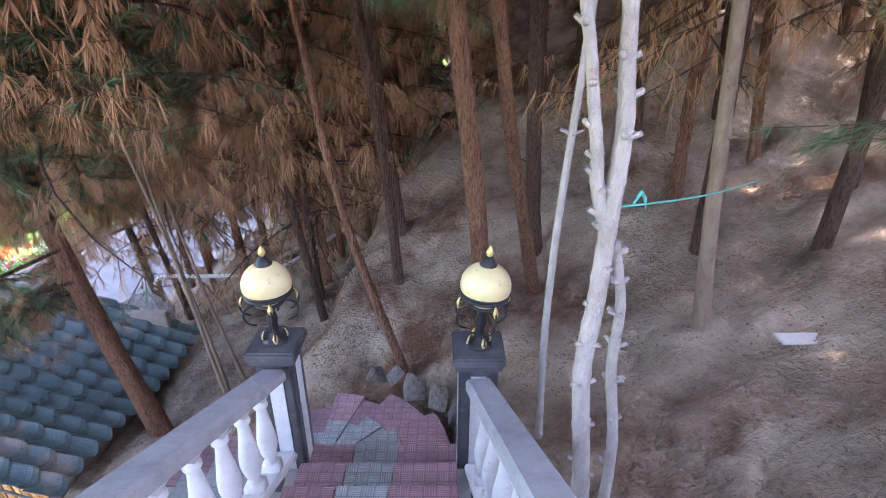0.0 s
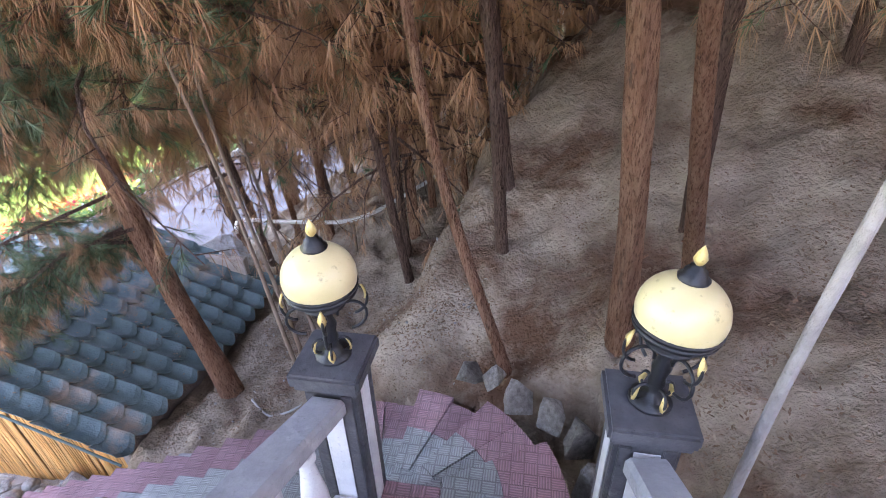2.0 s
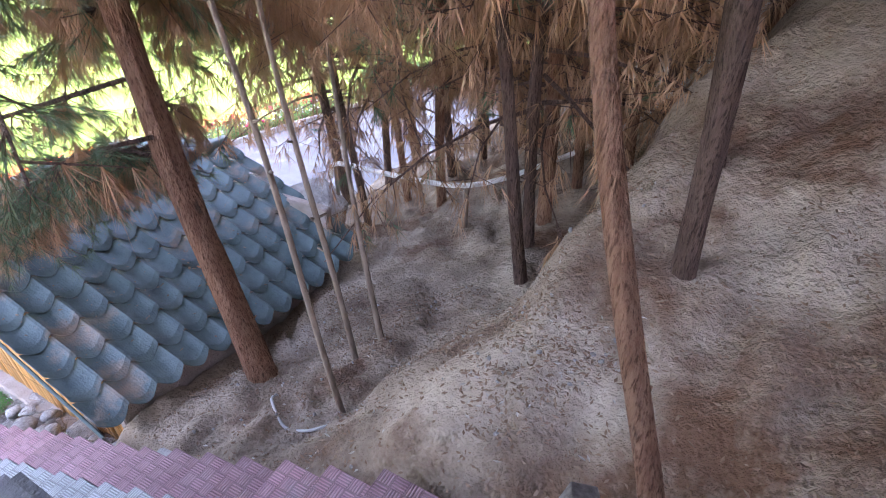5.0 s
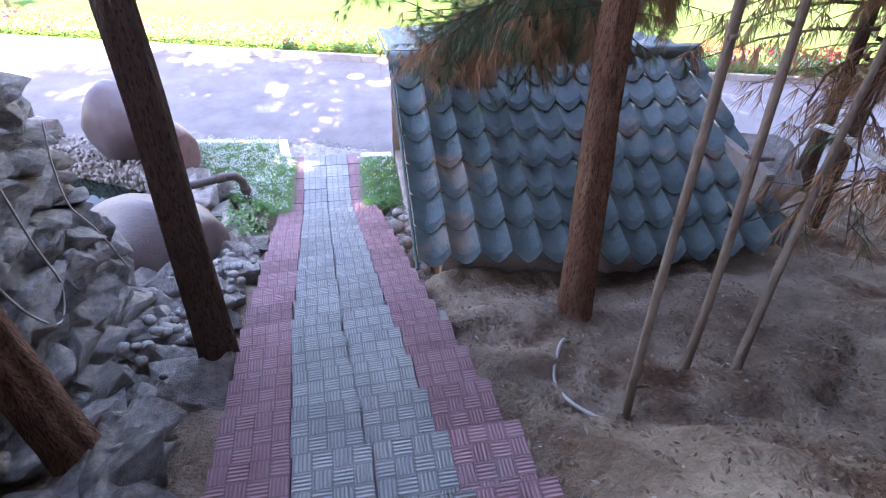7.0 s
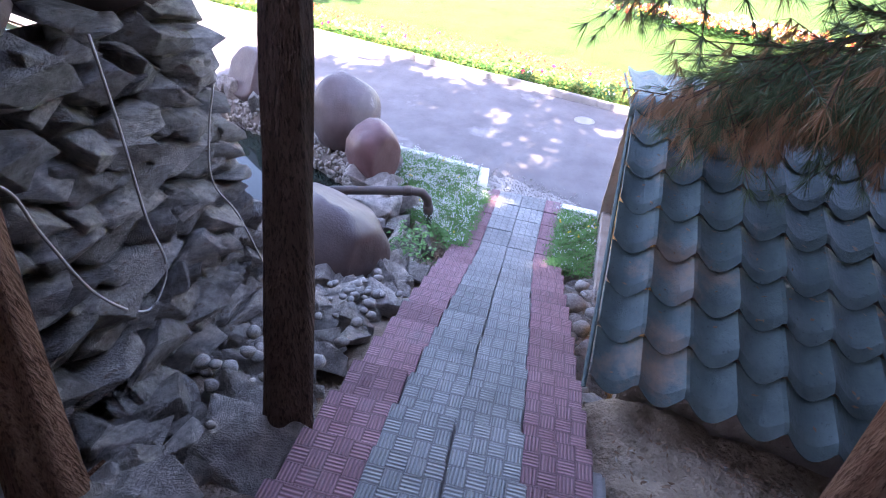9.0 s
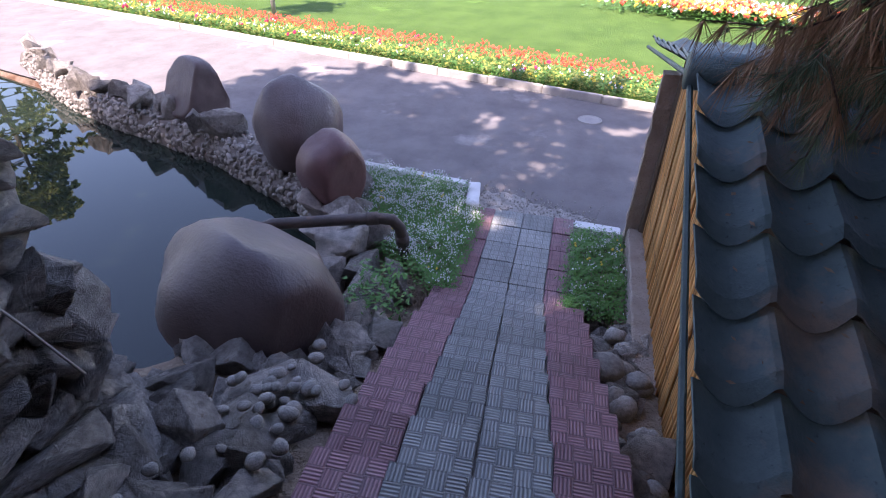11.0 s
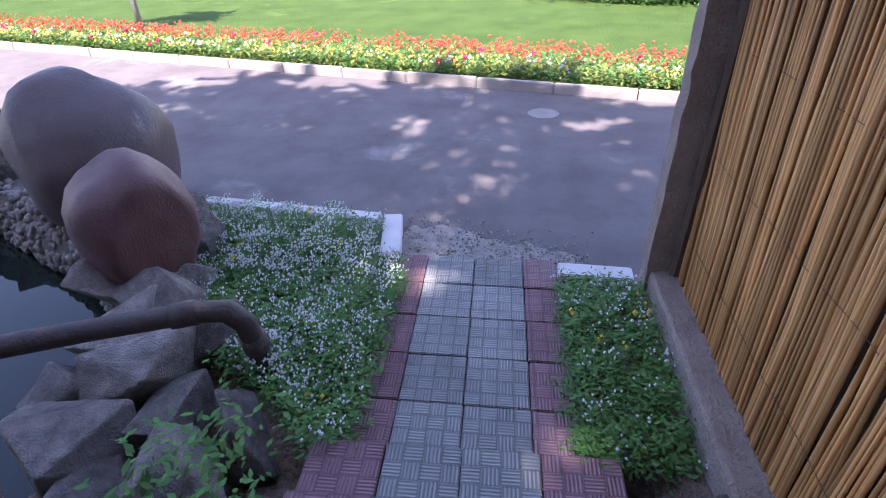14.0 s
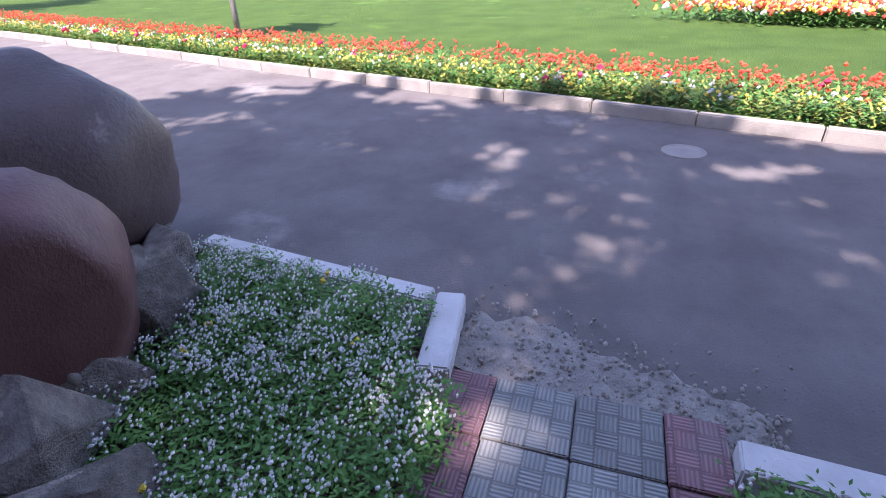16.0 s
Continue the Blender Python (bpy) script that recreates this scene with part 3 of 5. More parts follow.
def globe_lamp(x, y, z, lean):
    root = tagged(new("globe_lamp"), "cream glass globe lamp on a black and gold scrolled iron stand", "lamp", "lamps on the newel posts")
    root.matrix_basis = pose(x, y, z, 0, lean, 20)
    b = Build()
    b.lathe([(0.001, 0), (0.075, 0), (0.075, 0.012), (0.045, 0.02), (0.03, 0.05), (0.024, 0.06), (0.032, 0.09), (0.026, 0.12), (0.034, 0.16), (0.022, 0.2), (0.028, 0.235),
             (0.06, 0.25), (0.085, 0.262), (0.085, 0.27), (0.001, 0.275)], 18)
    b.ob("stem", M_BLACK, True, root)
    b = Build()
    b.lathe([(0.06, 0.265)] + [(0.142 * math.sin(radians(a)), 0.392 - 0.128 * math.cos(radians(a))) for a in range(28, 172, 8)] + [(0.02, 0.52)], 32)
    b.ob("globe", M_GLOBE, True, root)
    b = Build()
    b.lathe([(0.126, 0.325), (0.136, 0.322), (0.14, 0.335), (0.128, 0.34)], 28)
    b.lathe([(0.135, 0.345), (0.141, 0.345), (0.143, 0.355), (0.136, 0.357)], 28)
    b.ob("band", M_BLACK, True, root)
    b = Build()
    b.lathe([(0.048, 0.510), (0.05, 0.52), (0.036, 0.53), (0.034, 0.545), (0.024, 0.55), (0.022, 0.562), (0.001, 0.565)], 16)
    b.ob("crown", M_BLACK, True, root)
    b = Build()
    b.lathe([(0.006, 0.56), (0.016, 0.572), (0.021, 0.585), (0.015, 0.605), (0.006, 0.622), (0.001, 0.63)], 10)
    b.ob("finial", M_GOLD, True, root)
    for k in range(4):
        th = math.pi / 2 * k
        c, s = math.cos(th), math.sin(th)
        arm, leaf = Build(), Build()
        pts = []
        for i in range(15):
            a = radians(-90 + 270 * i / 14)
            r = 0.075 * (1 - 0.35 * i / 14)
            pts.append((0.09 + r * math.cos(a), 0.2 + r * math.sin(a)))
        arm.tube([(c * p, s * p, q) for p, q in pts], [0.0065] * len(pts), 6)
        pts = [(0.1 + 0.065 * math.cos(radians(a)), 0.268 + 0.07 * math.sin(radians(a))) for a in range(-80, 75, 15)]
        arm.tube([(c * p, s * p, q) for p, q in pts], [0.006] * len(pts), 6)
        pts = [(0.045 + 0.032 * math.cos(radians(a)), 0.05 + 0.035 * math.sin(radians(a))) for a in range(-100, 200, 25)]
        arm.tube([(c * p, s * p, q) for p, q in pts], [0.006] * len(pts), 6)
        arm.ob("scroll", M_BLACK, True, root)
        for zz, rr in ((0.285, 0.155), (0.035, 0.068)):
            prof = [(0.005, -0.02), (0.013, -0.005), (0.017, 0.012), (0.011, 0.03), (0.003, 0.045)]
            vs = []
            for w, h in prof:
                bulge = 0.012 * math.cos(h * 40)
                for sgn in (-1, 0, 1):
                    rad = rr + bulge - abs(sgn) * 0.007
                    vs.append((c * rad - s * w * sgn, s * rad + c * w * sgn, zz + h))
                vs.append((c * (rr + bulge - 0.012), s * (rr + bulge - 0.012), zz + h))
            fs = []
            for i in range(4):
                for a_, b_ in ((0, 1), (1, 2), (2, 3), (3, 0)):
                    fs.append((i * 4 + a_, i * 4 + b_, i * 4 + 4 + b_, i * 4 + 4 + a_))
            leaf = Build()
            leaf.add(vs, fs)
            leaf.ob("leaf", M_GOLD, True, root)


newel(-1.015, 2.60, "dark stone newel post with framed pale panels and flat cap")
newel(0.205, 2.49, "dark stone newel post with a flat square cap")
globe_lamp(-1.015, 2.60, LZ + 1.19, 0)
globe_lamp(0.205, 2.49, LZ + 1.235, 5)

BAL = None


def balustrade(p0, p1, label):
    """Sloping rail with bellied balusters from the newel up the stair."""
    root = tagged(new("balustrade"), label, "balustrade", "stair balustrades")
    p0, p1 = Vector(p0), Vector(p1)
    d = p1 - p0
    flat = Vector((d.x, d.y, 0)).normalized()
    side = Vector((flat.y, -flat.x, 0))
    rail, low = Build(), Build()
    for bld, w, h, top in ((rail, 0.075, 0.075, 0.0), (low, 0.07, 0.05, -0.66)):
        prof = [(-w, -h), (w, -h), (w, -0.02), (w * 0.8, 0), (-w * 0.8, 0), (-w, -0.02)]
        vs = [p + side * a + Vector((0, 0, q + top)) for p in (p0, p1) for a, q in prof]
        bld.add(vs, [(i, (i + 1) % 6, 6 + (i + 1) % 6, 6 + i) for i in range(6)] + [(5, 4, 3, 2, 1, 0), (6, 7, 8, 9, 10, 11)])
    rail.ob("handrail", M_RAIL, parent=root)
    low.ob("bottom_rail", M_BALUSTER, parent=root)
    global BAL
    if BAL is None:
        b = Build()
        b.box(-0.05, 0.05, -0.05, 0.05, -0.70, -0.60, 0.006)
        b.lathe([(0.03, -0.6), (0.04, -0.59), (0.028, -0.565), (0.042, -0.53), (0.057, -0.46), (0.055, -0.4), (0.04, -0.3), (0.03, -0.22), (0.026, -0.19), (0.04, -0.175), (0.04, -0.16),
                 (0.028, -0.145), (0.034, -0.12)], 16)
        b.box(-0.045, 0.045, -0.045, 0.045, -0.12, -0.03, 0.005)
        BAL = b.mesh("baluster", M_BALUSTER, True)
    L = Vector((d.x, d.y, 0)).length
    k = 0.24
    while k < L:
        o = new("baluster", BAL)
        o.parent = root
        o.location = p0 + d * (k / L)
        k += 0.235


balustrade((-1.015, 2.47, 3.77), (-1.03, -0.3, 5.03), "grey cast balustrade with worn handrail and bellied balusters")
balustrade((0.205, 2.36, 3.79), (0.48, -0.3, 5.02), "grey balustrade with flat handrail and bellied balusters")

# ---- rocks ----


def rock_mesh(seed, facets=7, sub=2, mat=None, smooth=False, lump=0.25):
    rnd = random.Random(seed)
    bm = bmesh.new()
    bmesh.ops.create_icosphere(bm, subdivisions=sub, radius=1)
    planes = []
    for _ in range(facets):
        d = Vector((rnd.gauss(0, 1), rnd.gauss(0, 1), rnd.gauss(0, 1))).normalized()
        planes.append((d, rnd.uniform(0.38, 0.75) if facets > 8 else rnd.uniform(0.5, 0.85)))
    for p in bm.verts:
        c = p.co * (1 + lump * noise.noise(p.co * 1.3 + Vector((seed * 3.7, 0, 0))))
        for d, h in planes:
            e = c.dot(d) - h
            if e > 0:
                c -= d * e
        p.co = c + p.co * 0.03 * noise.noise(p.co * 5 + Vector((0, seed, 0)))
    me = bpy.data.meshes.new("rock")
    bm.to_mesh(me)
    bm.free()
    me.materials.append(mat or M_ROCK)
    if smooth:
        me.polygons.foreach_set("use_smooth", [True] * len(me.polygons))
    return me




def broken_rock(seed):
    """A block of split stone: flat fracture faces with slightly blunted, chipped edges."""
    rnd = random.Random(seed)
    bm = bmesh.new()
    for _ in range(10):
        d = Vector((rnd.gauss(0, 1), rnd.gauss(0, 1), rnd.gauss(0, 0.9)))
        d /= max(abs(d.x), abs(d.y), abs(d.z)) ** 0.7 * d.length ** 0.3
        bm.verts.new(d * rnd.uniform(0.85, 1.1))
    bmesh.ops.convex_hull(bm, input=bm.verts[:])
    bmesh.ops.delete(bm, geom=[p for p in bm.verts if not p.link_faces], context="VERTS")
    bmesh.ops.dissolve_limit(bm, angle_limit=radians(14), verts=bm.verts[:], edges=bm.edges[:])
    bmesh.ops.bevel(bm, geom=bm.edges[:], offset=0.025, segments=1, affect="EDGES")
    bmesh.ops.triangulate(bm, faces=bm.faces[:])
    bmesh.ops.subdivide_edges(bm, edges=[e for e in bm.edges if e.calc_length() > 0.35], cuts=1)
    for p in bm.verts:
        p.co += p.co.normalized() * 0.09 * noise.noise(p.co * 3.2 + Vector((seed * 5.1, 0, 0)))
    me = bpy.data.meshes.new("rock")
    bm.to_mesh(me)
    bm.free()
    me.materials.append(M_ROCK)
    return me


def fit_unit(me):
    """Scales a mesh to fill the cube from -1 to 1."""
    lo = [min(p.co[k] for p in me.vertices) for k in range(3)]
    hi = [max(p.co[k] for p in me.vertices) for k in range(3)]
    for p in me.vertices:
        p.co = [2 * (p.co[k] - lo[k]) / (hi[k] - lo[k]) - 1 for k in range(3)]
    return me


ROCKS = [broken_rock(i + 3) for i in range(12)]
COBBLES = [rock_mesh(40 + i, 2, 2, M_PALEROCK, True, 0.15) for i in range(4)]


def put_rock(mesh, x, y, z, sx, sy, sz, name="rock", parent=None, label="", group="", rnd=random, tilt=25, face=None):
    o = new(name, mesh)
    o.parent = parent
    o.matrix_basis = pose(x, y, z, rnd.uniform(-tilt, tilt), rnd.uniform(-tilt, tilt), rnd.uniform(0, 360) if face is None else face) @ Matrix.Diagonal((sx, sy, sz, 1))
    if label:
        tagged(o, label, "rock", group)
    return o


rr = random.Random(5)
wall_root = tagged(new("wall_rock"), "rough dry-laid wall of broken grey rocks in mortar", "rock wall", kind="structure")


def wall_line(k):
    """Plan of the rock wall's foot, k from 0 (by the stair) to 1 (by the pond)."""
    if k < 0.75:
        q = k / 0.75
        return Vector((-1.25 - 3.0 * q, 1.78 - 0.24 * q, 0))
    q = (k - 0.75) / 0.25
    return Vector((-4.25 - 0.5 * q, 1.54 - 1.2 * q, 0))


def wall_top(k):
    return 2.85 - 0.1 * k - 1.75 * smoothstep(0.7, 0.98, k)


core = Build()
nk, nz = 40, 10
for i in range(nk + 1):
    k = i / nk
    p = wall_line(k)
    z0 = (path_height(p.x) - 0.3) * (1 if k < 0.75 else max(0, 1 - 4 * (k - 0.75))) - (0.25 if k > 0.75 else 0)
    for j in range(nz + 1):
        q = j / nz
        inward = Vector((-0.1, -1, 0)).lerp(Vector((1, -0.2, 0)), smoothstep(0.68, 0.85, k)).normalized()
        t = p + inward * (0.14 + 0.28 * q)
        core.v.append((t.x, t.y, z0 + (wall_top(k) - z0) * q))
core.f = [(i * (nz + 1) + j, (i + 1) * (nz + 1) + j, (i + 1) * (nz + 1) + j + 1, i * (nz + 1) + j + 1) for i in range(nk) for j in range(nz)]
core.ob("core", M_MORTAR, parent=wall_root)
for i in range(24):
    for j in range(16):
        k = min(1, (i + 0.5 * (j % 2) + rr.uniform(0.2, 0.8)) / 24.5)
        p = wall_line(k)
        inward = Vector((-0.1, -1, 0)).lerp(Vector((1, -0.2, 0)), smoothstep(0.68, 0.85, k)).normalized()
        z0 = (path_height(p.x) - 0.2) * (1 if k < 0.75 else max(0, 1 - 4 * (k - 0.75))) - (0.1 if k > 0.75 else 0)
        top = wall_top(k)
        z = z0 + 0.135 * (j + rr.uniform(0.3, 0.7))
        if z > top + 0.05:
            continue
        t = p + inward * (0.1 + 0.28 * (z - z0) / max(0.3, top - z0) + rr.uniform(-0.05, 0.03))
        r = rr.uniform(0.09, 0.17)
        o = put_rock(rr.choice(ROCKS), t.x, t.y, z, r * rr.uniform(1.1, 1.6), r * 1.25, r * rr.uniform(0.5, 0.8), "stone", wall_root, rnd=rr, tilt=13, face=rr.gauss(0, 22))

# capping boulders of the wall
for x, y, z, a, c, h in ((-3.02, 1.02, 3.12, 0.58, 0.5, 0.5), (-3.86, 0.98, 3.1, 0.5, 0.46, 0.52), (-2.2, 0.95, 3.0, 0.5, 0.45, 0.42), (-1.6, 0.9, 2.95, 0.35, 0.35, 0.33)):
    put_rock(rock_mesh(int(-x * 100), 4, 3, M_BOULDER, True, 0.2), x, y, z, a, c, h, "boulder", None, "rounded grey-brown boulder on top of the rock wall", "boulders on the wall", rr)

# loose rocks between wall and steps
GL = "loose broken rocks beside the steps"
for i in range(170):
    x = rr.uniform(-5.7, -1.9)
    y = rr.uniform(1.62 if x > -4.3 else 1.0 + 0.1 * (x + 5.6), 2.12 + 0.06 * (x + 5.6))
    r = rr.uniform(0.05, 0.12) if rr.random() < 0.7 else rr.uniform(0.12, 0.19)
    z = path_height(x) - 0.24 + r * 0.3
    put_rock(rr.choice(ROCKS), x, y, z, r * 1.2, r, r * 0.75, "rock", None, "broken grey rock lying beside the tiled steps", GL, rr)
for i in range(75):
    x = rr.gauss(-3.35, 0.22) if i % 2 else rr.gauss(-4.5, 0.25)
    y = rr.gauss(1.98, 0.13)
    r = rr.uniform(0.02, 0.042)
    put_rock(rr.choice(COBBLES), x, y, path_height(x) - 0.12 + r * 0.6 + rr.uniform(0, 0.07), r * 1.2, r, r * 0.8, "cobble", None, "small pale rounded cobble in a heap", "cobbles beside the steps", rr)
# rocks between path and hut
for i in range(90):
    x = rr.uniform(-6.25, -4.1)
    y = rr.uniform(3.47 + 0.1 * (x + 6.25), 3.78)
    r = rr.uniform(0.035, 0.085) if i > 3 else 0.13
    put_rock(rr.choice(ROCKS if i % 3 else COBBLES), x, y, terrain(x, y) + r * 0.45, r * 1.2, r, r * 0.9, "stone", None, "small stone in the gap beside the reed wall", "stones beside the hut", rr)
# rocks round the landing
for x, y, r in ((-0.62, 3.78, 0.12), (-0.42, 3.74, 0.1), (-0.25, 3.62, 0.14), (-0.02, 3.48, 0.13), (0.16, 3.32, 0.15), (0.22, 3.0, 0.15)):
    put_rock(rr.choice(ROCKS), x, y, 2.70, r * 0.85, r * 0.75, r * 0.85, "rock", None, "pale rough rock edging the fan landing", "rocks round the landing", rr).data = bpy.data.meshes[ROCKS[0].name]

# painted boulders by the pond
for name, lab, m, s, x, y, z, a, c, h, rz in (
        ("boulder", "huge smooth brown-painted boulder beside the pond", M_BOULDER, 3, -5.36, 1.17, 0.56, 0.70, 0.52, 0.52, 62),
        ("boulder", "tall brown-painted boulder on the pond rim", M_BOULDER, 11, -8.05, 0.17, 0.57, 0.60, 0.47, 0.57, 20),
        ("boulder", "reddish painted boulder on rocks beside the flower bed", M_BOULDER_RED, 17, -7.33, 0.87, 0.50, 0.36, 0.31, 0.39, 50),
        ("boulder", "brown-painted boulder on the pebbled pond rim", M_BOULDER, 23, -8.82, -1.75, 0.53, 0.44, 0.36, 0.46, 80)):
    o = new(name, fit_unit(rock_mesh(s, 3, 4, m, True, 0.16)))
    o.matrix_basis = pose(x, y, z, 0, 0, rz) @ Matrix.Diagonal((a, c, h, 1))
    tagged(o, lab, "boulder", "painted boulders")
# rock heap under the pipe
for x, y, z, r in ((-6.55, 1.35, 0.12, 0.24), (-6.35, 1.55, 0.12, 0.2), (-6.2, 1.2, 0.08, 0.26), (-6.75, 1.1, 0.16, 0.24), (-6.05, 1.75, 0.1, 0.22), (-6.0, 1.42, 0.0, 0.22), (-6.95, 1.2, 0.2, 0.22), (-7.1, 0.85, 0.2, 0.24),
                   (-6.6, 0.95, -0.02, 0.24), (-7.25, 1.08, 0.14, 0.2), (-7.6, 0.95, 0.14, 0.22), (-7.75, 0.65, 0.14, 0.2), (-7.95, 0.72, 0.16, 0.2), (-6.35, 1.95, 0.08, 0.17), (-5.8, 1.95, 0.12, 0.16), (-6.85, 1.45, 0.1, 0.2), (-8.1, 0.5, 0.15, 0.2)):
    put_rock(rr.choice(ROCKS), x, y, z, r * 1.15, r, r * 0.95, "rock", None, "angular grey rock heaped at the pond edge", "rocks at the pond edge", rr)

# ---- pond ----
b = Build()
b.add([(-12, -12, -0.12), (-4.4, -12, -0.12), (-4.4, 1.3, -0.12), (-7.3, 1.3, -0.12), (-9.2, -1.0, -0.12), (-11, -7, -0.12)], [(0, 1, 2, 3, 4, 5)])
tagged(b.ob("water", M_WATER), "still dark pond water reflecting the sky", "pond", kind="structure")
RIM = [(-6.95, 0.95), (-7.35, 0.45), (-7.75, -0.35), (-8.15, -1.15), (-8.45, -2.1), (-8.75, -3.2), (-9.2, -4.4), (-9.8, -5.6), (-10.6, -7.0)]


def rim_at(k):
    k = min(len(RIM) - 1.001, max(0, k))
    i = int(k)
    p, q = Vector((*RIM[i], 0)), Vector((*RIM[i + 1], 0))
    return p.lerp(q, k - i), (q - p).normalized()


rim_root = tagged(new("wall_pond"), "low curved pond wall faced with small rounded pebbles", "pond wall", kind="structure")
b = Build()
for i in range(81):
    p, d = rim_at(i * 0.1)
    side = Vector((d.y, -d.x, 0))
    side = side if side.x < 0 else -side
    for a, z in ((-0.02, -0.6), (-0.02, 0.05), (0.06, 0.2), (0.25, 0.24), (0.42, 0.2), (0.46, -0.1)):
        q = p + side * a
        b.v.append((q.x, q.y, z))
b.f = [(i * 6 + k, i * 6 + k + 1, i * 6 + 7 + k, i * 6 + 6 + k) for i in range(80) for k in range(5)]
b.ob("core", M_MORTAR, parent=rim_root)
peb = Build()
ico = bmesh.new()
bmesh.ops.create_icosphere(ico, subdivisions=1, radius=1)
ico.verts.index_update()
IV, IF = [p.co.copy() for p in ico.verts], [[q.index for q in f.verts] for f in ico.faces]
ico.free()
for i in range(1500):
    p, d = rim_at(rr.uniform(0, 1) ** 1.2 * 7.9)
    side = Vector((d.y, -d.x, 0))
    side = side if side.x < 0 else -side
    t = rr.random()
    if t < 0.55:
        a, z = -0.02 + 0.08 * max(0, (t - 0.3) / 0.25), -0.12 + 0.32 * t / 0.55
    else:
        a, z = 0.06 + 0.36 * (t - 0.55) / 0.45, 0.225
    q = p + side * a
    r = rr.uniform(0.022, 0.04)
    m = pose(q.x, q.y, z, rr.uniform(0, 360), rr.uniform(0, 360), rr.uniform(0, 360)) @ Matrix.Diagonal((r * 1.3, r, r * 0.8, 1))
    peb.add([m @ v for v in IV], IF)
tagged(peb.ob("pebble_facing", M_PALEROCK, True, rim_root), kind="stuff")
for i in range(24):
    p, d = rim_at(2.6 + i * 0.23)
    r = rr.uniform(0.12, 0.24)
    put_rock(rr.choice(ROCKS), p.x - 0.25 + rr.uniform(-0.14, 0.14), p.y + rr.uniform(-0.1, 0.1), 0.28 + 0.3 * r, r, r * 0.8, r * 0.95, "rock", None, "grey rock standing on the pond wall", "rocks on the pond wall", rr)
# small floodlight box on the rim
b = Build()
b.box(-0.09, 0.09, -0.035, 0.035, 0, 0.2, 0.01)
fl = tagged(new("floodlight"), "small square floodlight standing on the pond wall", "floodlight")
fl.matrix_basis = pose(-8.75, -2.75, 0.26, -15, 0, 65)
b.ob("case", M_CABLE, parent=fl)
b = Build()
b.box(-0.075, 0.075, -0.040, -0.036, 0.02, 0.18)
b.ob("glass", M_BALUSTER, parent=fl)

# water pipe with elbow
b = Build()
pts = [(-6.20, 0.72, 0.36), (-6.21, 0.76, 0.45), (-6.27, 0.86, 0.48), (-6.45, 1.28, 0.48), (-6.60, 1.66, 0.48), (-6.64, 1.76, 0.46), (-6.66, 1.82, 0.38), (-6.67, 1.84, 0.2), (-6.67, 1.84, 0.0)]
b.tube(pts, [0.055, 0.055, 0.05, 0.048, 0.048, 0.052, 0.052, 0.05, 0.05], 14)
b.tube([(-6.56, 1.56, 0.48), (-6.60, 1.655, 0.48)], [0.058, 0.058], 14)
b.tube([(-6.665, 1.83, 0.3), (-6.668, 1.838, 0.22)], [0.06, 0.06], 14)
tagged(b.ob("water_pipe", M_PIPE, True), "rusty dark iron water pipe bent over the rocks", "pipe")

# ---- hut with tile-sheet roof and reed wall ----
hut = tagged(new("hut"), "low hut with a green tile-sheet roof and reed-clad wall", "hut")
hut.location = (0, 0, 0)
EX0, EZ0, RX, RZ, FX, FZ = -3.90, 1.20, -5.72, 2.08, -7.75, 1.74
Y0, Y1 = 3.60, 6.62


def roof_slope(xa, za, xb, zb, rows, name, droop):
    """Rows of pressed tiles from the eave a up to the ridge b; each row laps the one below."""
    L = math.hypot(xb - xa, zb - za)
    ux, uz = (xb - xa) / L, (zb - za) / L
    nx, nz = -uz * (1 if xb > xa else -1), abs(ux)
    nxn = -uz if xb > xa else uz
    step = L / rows
    ny = 15 * 10
    b = Build()
    for r in range(rows):
        base = len(b.v)
        for j in range(ny + 1):
            y = Y0 + (Y1 - Y0) * j / ny
            ph = (y - Y0) / 0.235
            f = ph - math.floor(ph)
            wave = 0.05 * (1 - math.sin(math.pi * f) ** 0.9)          # wide troughs meet in sharp ridges
            scal = 0.075 * math.sin(math.pi * f) - 0.035
            skew = 0.07 * (y - Y0) if droop else 0.0
            for i in range(6):
                v = i / 5
                s = (r + v * 1.08) * step - scal * (1 - v)
                lift = 0.048 * (1 - v) + wave
                if i == 0:
                    lift -= 0.022
                    s += 0.002
                sag = droop * 0.05 * math.sin(math.pi * j / ny * 2.2 + 0.4) * (1 - s / L)
                b.v.append((xa + ux * s + nxn * lift + skew * (1 - s / L) * 0.9, y, za + uz * s + nz * lift + sag))
        b.f += [(base + j * 6 + i, base + j * 6 + 6 + i, base + j * 6 + 7 + i, base + j * 6 + 1 + i) for j in range(ny) for i in range(5)]
    o = b.ob(name, M_ROOF, False, hut)
    so = o.modifiers.new("thickness", "SOLIDIFY")
    so.thickness, so.offset = 0.006, -1
    return o


roof_slope(EX0, EZ0, RX, RZ, 7, "roof_slope", 1)
roof_slope(FX, FZ, RX, RZ, 7, "roof_slope", 0)
b = Build()
b.tube([(RX, Y0 - 0.03, RZ + 0.02), (RX, Y1 + 0.02, RZ + 0.02)], [0.085, 0.085], 10)
b.ob("ridge_cap", M_ROOF, True, hut)
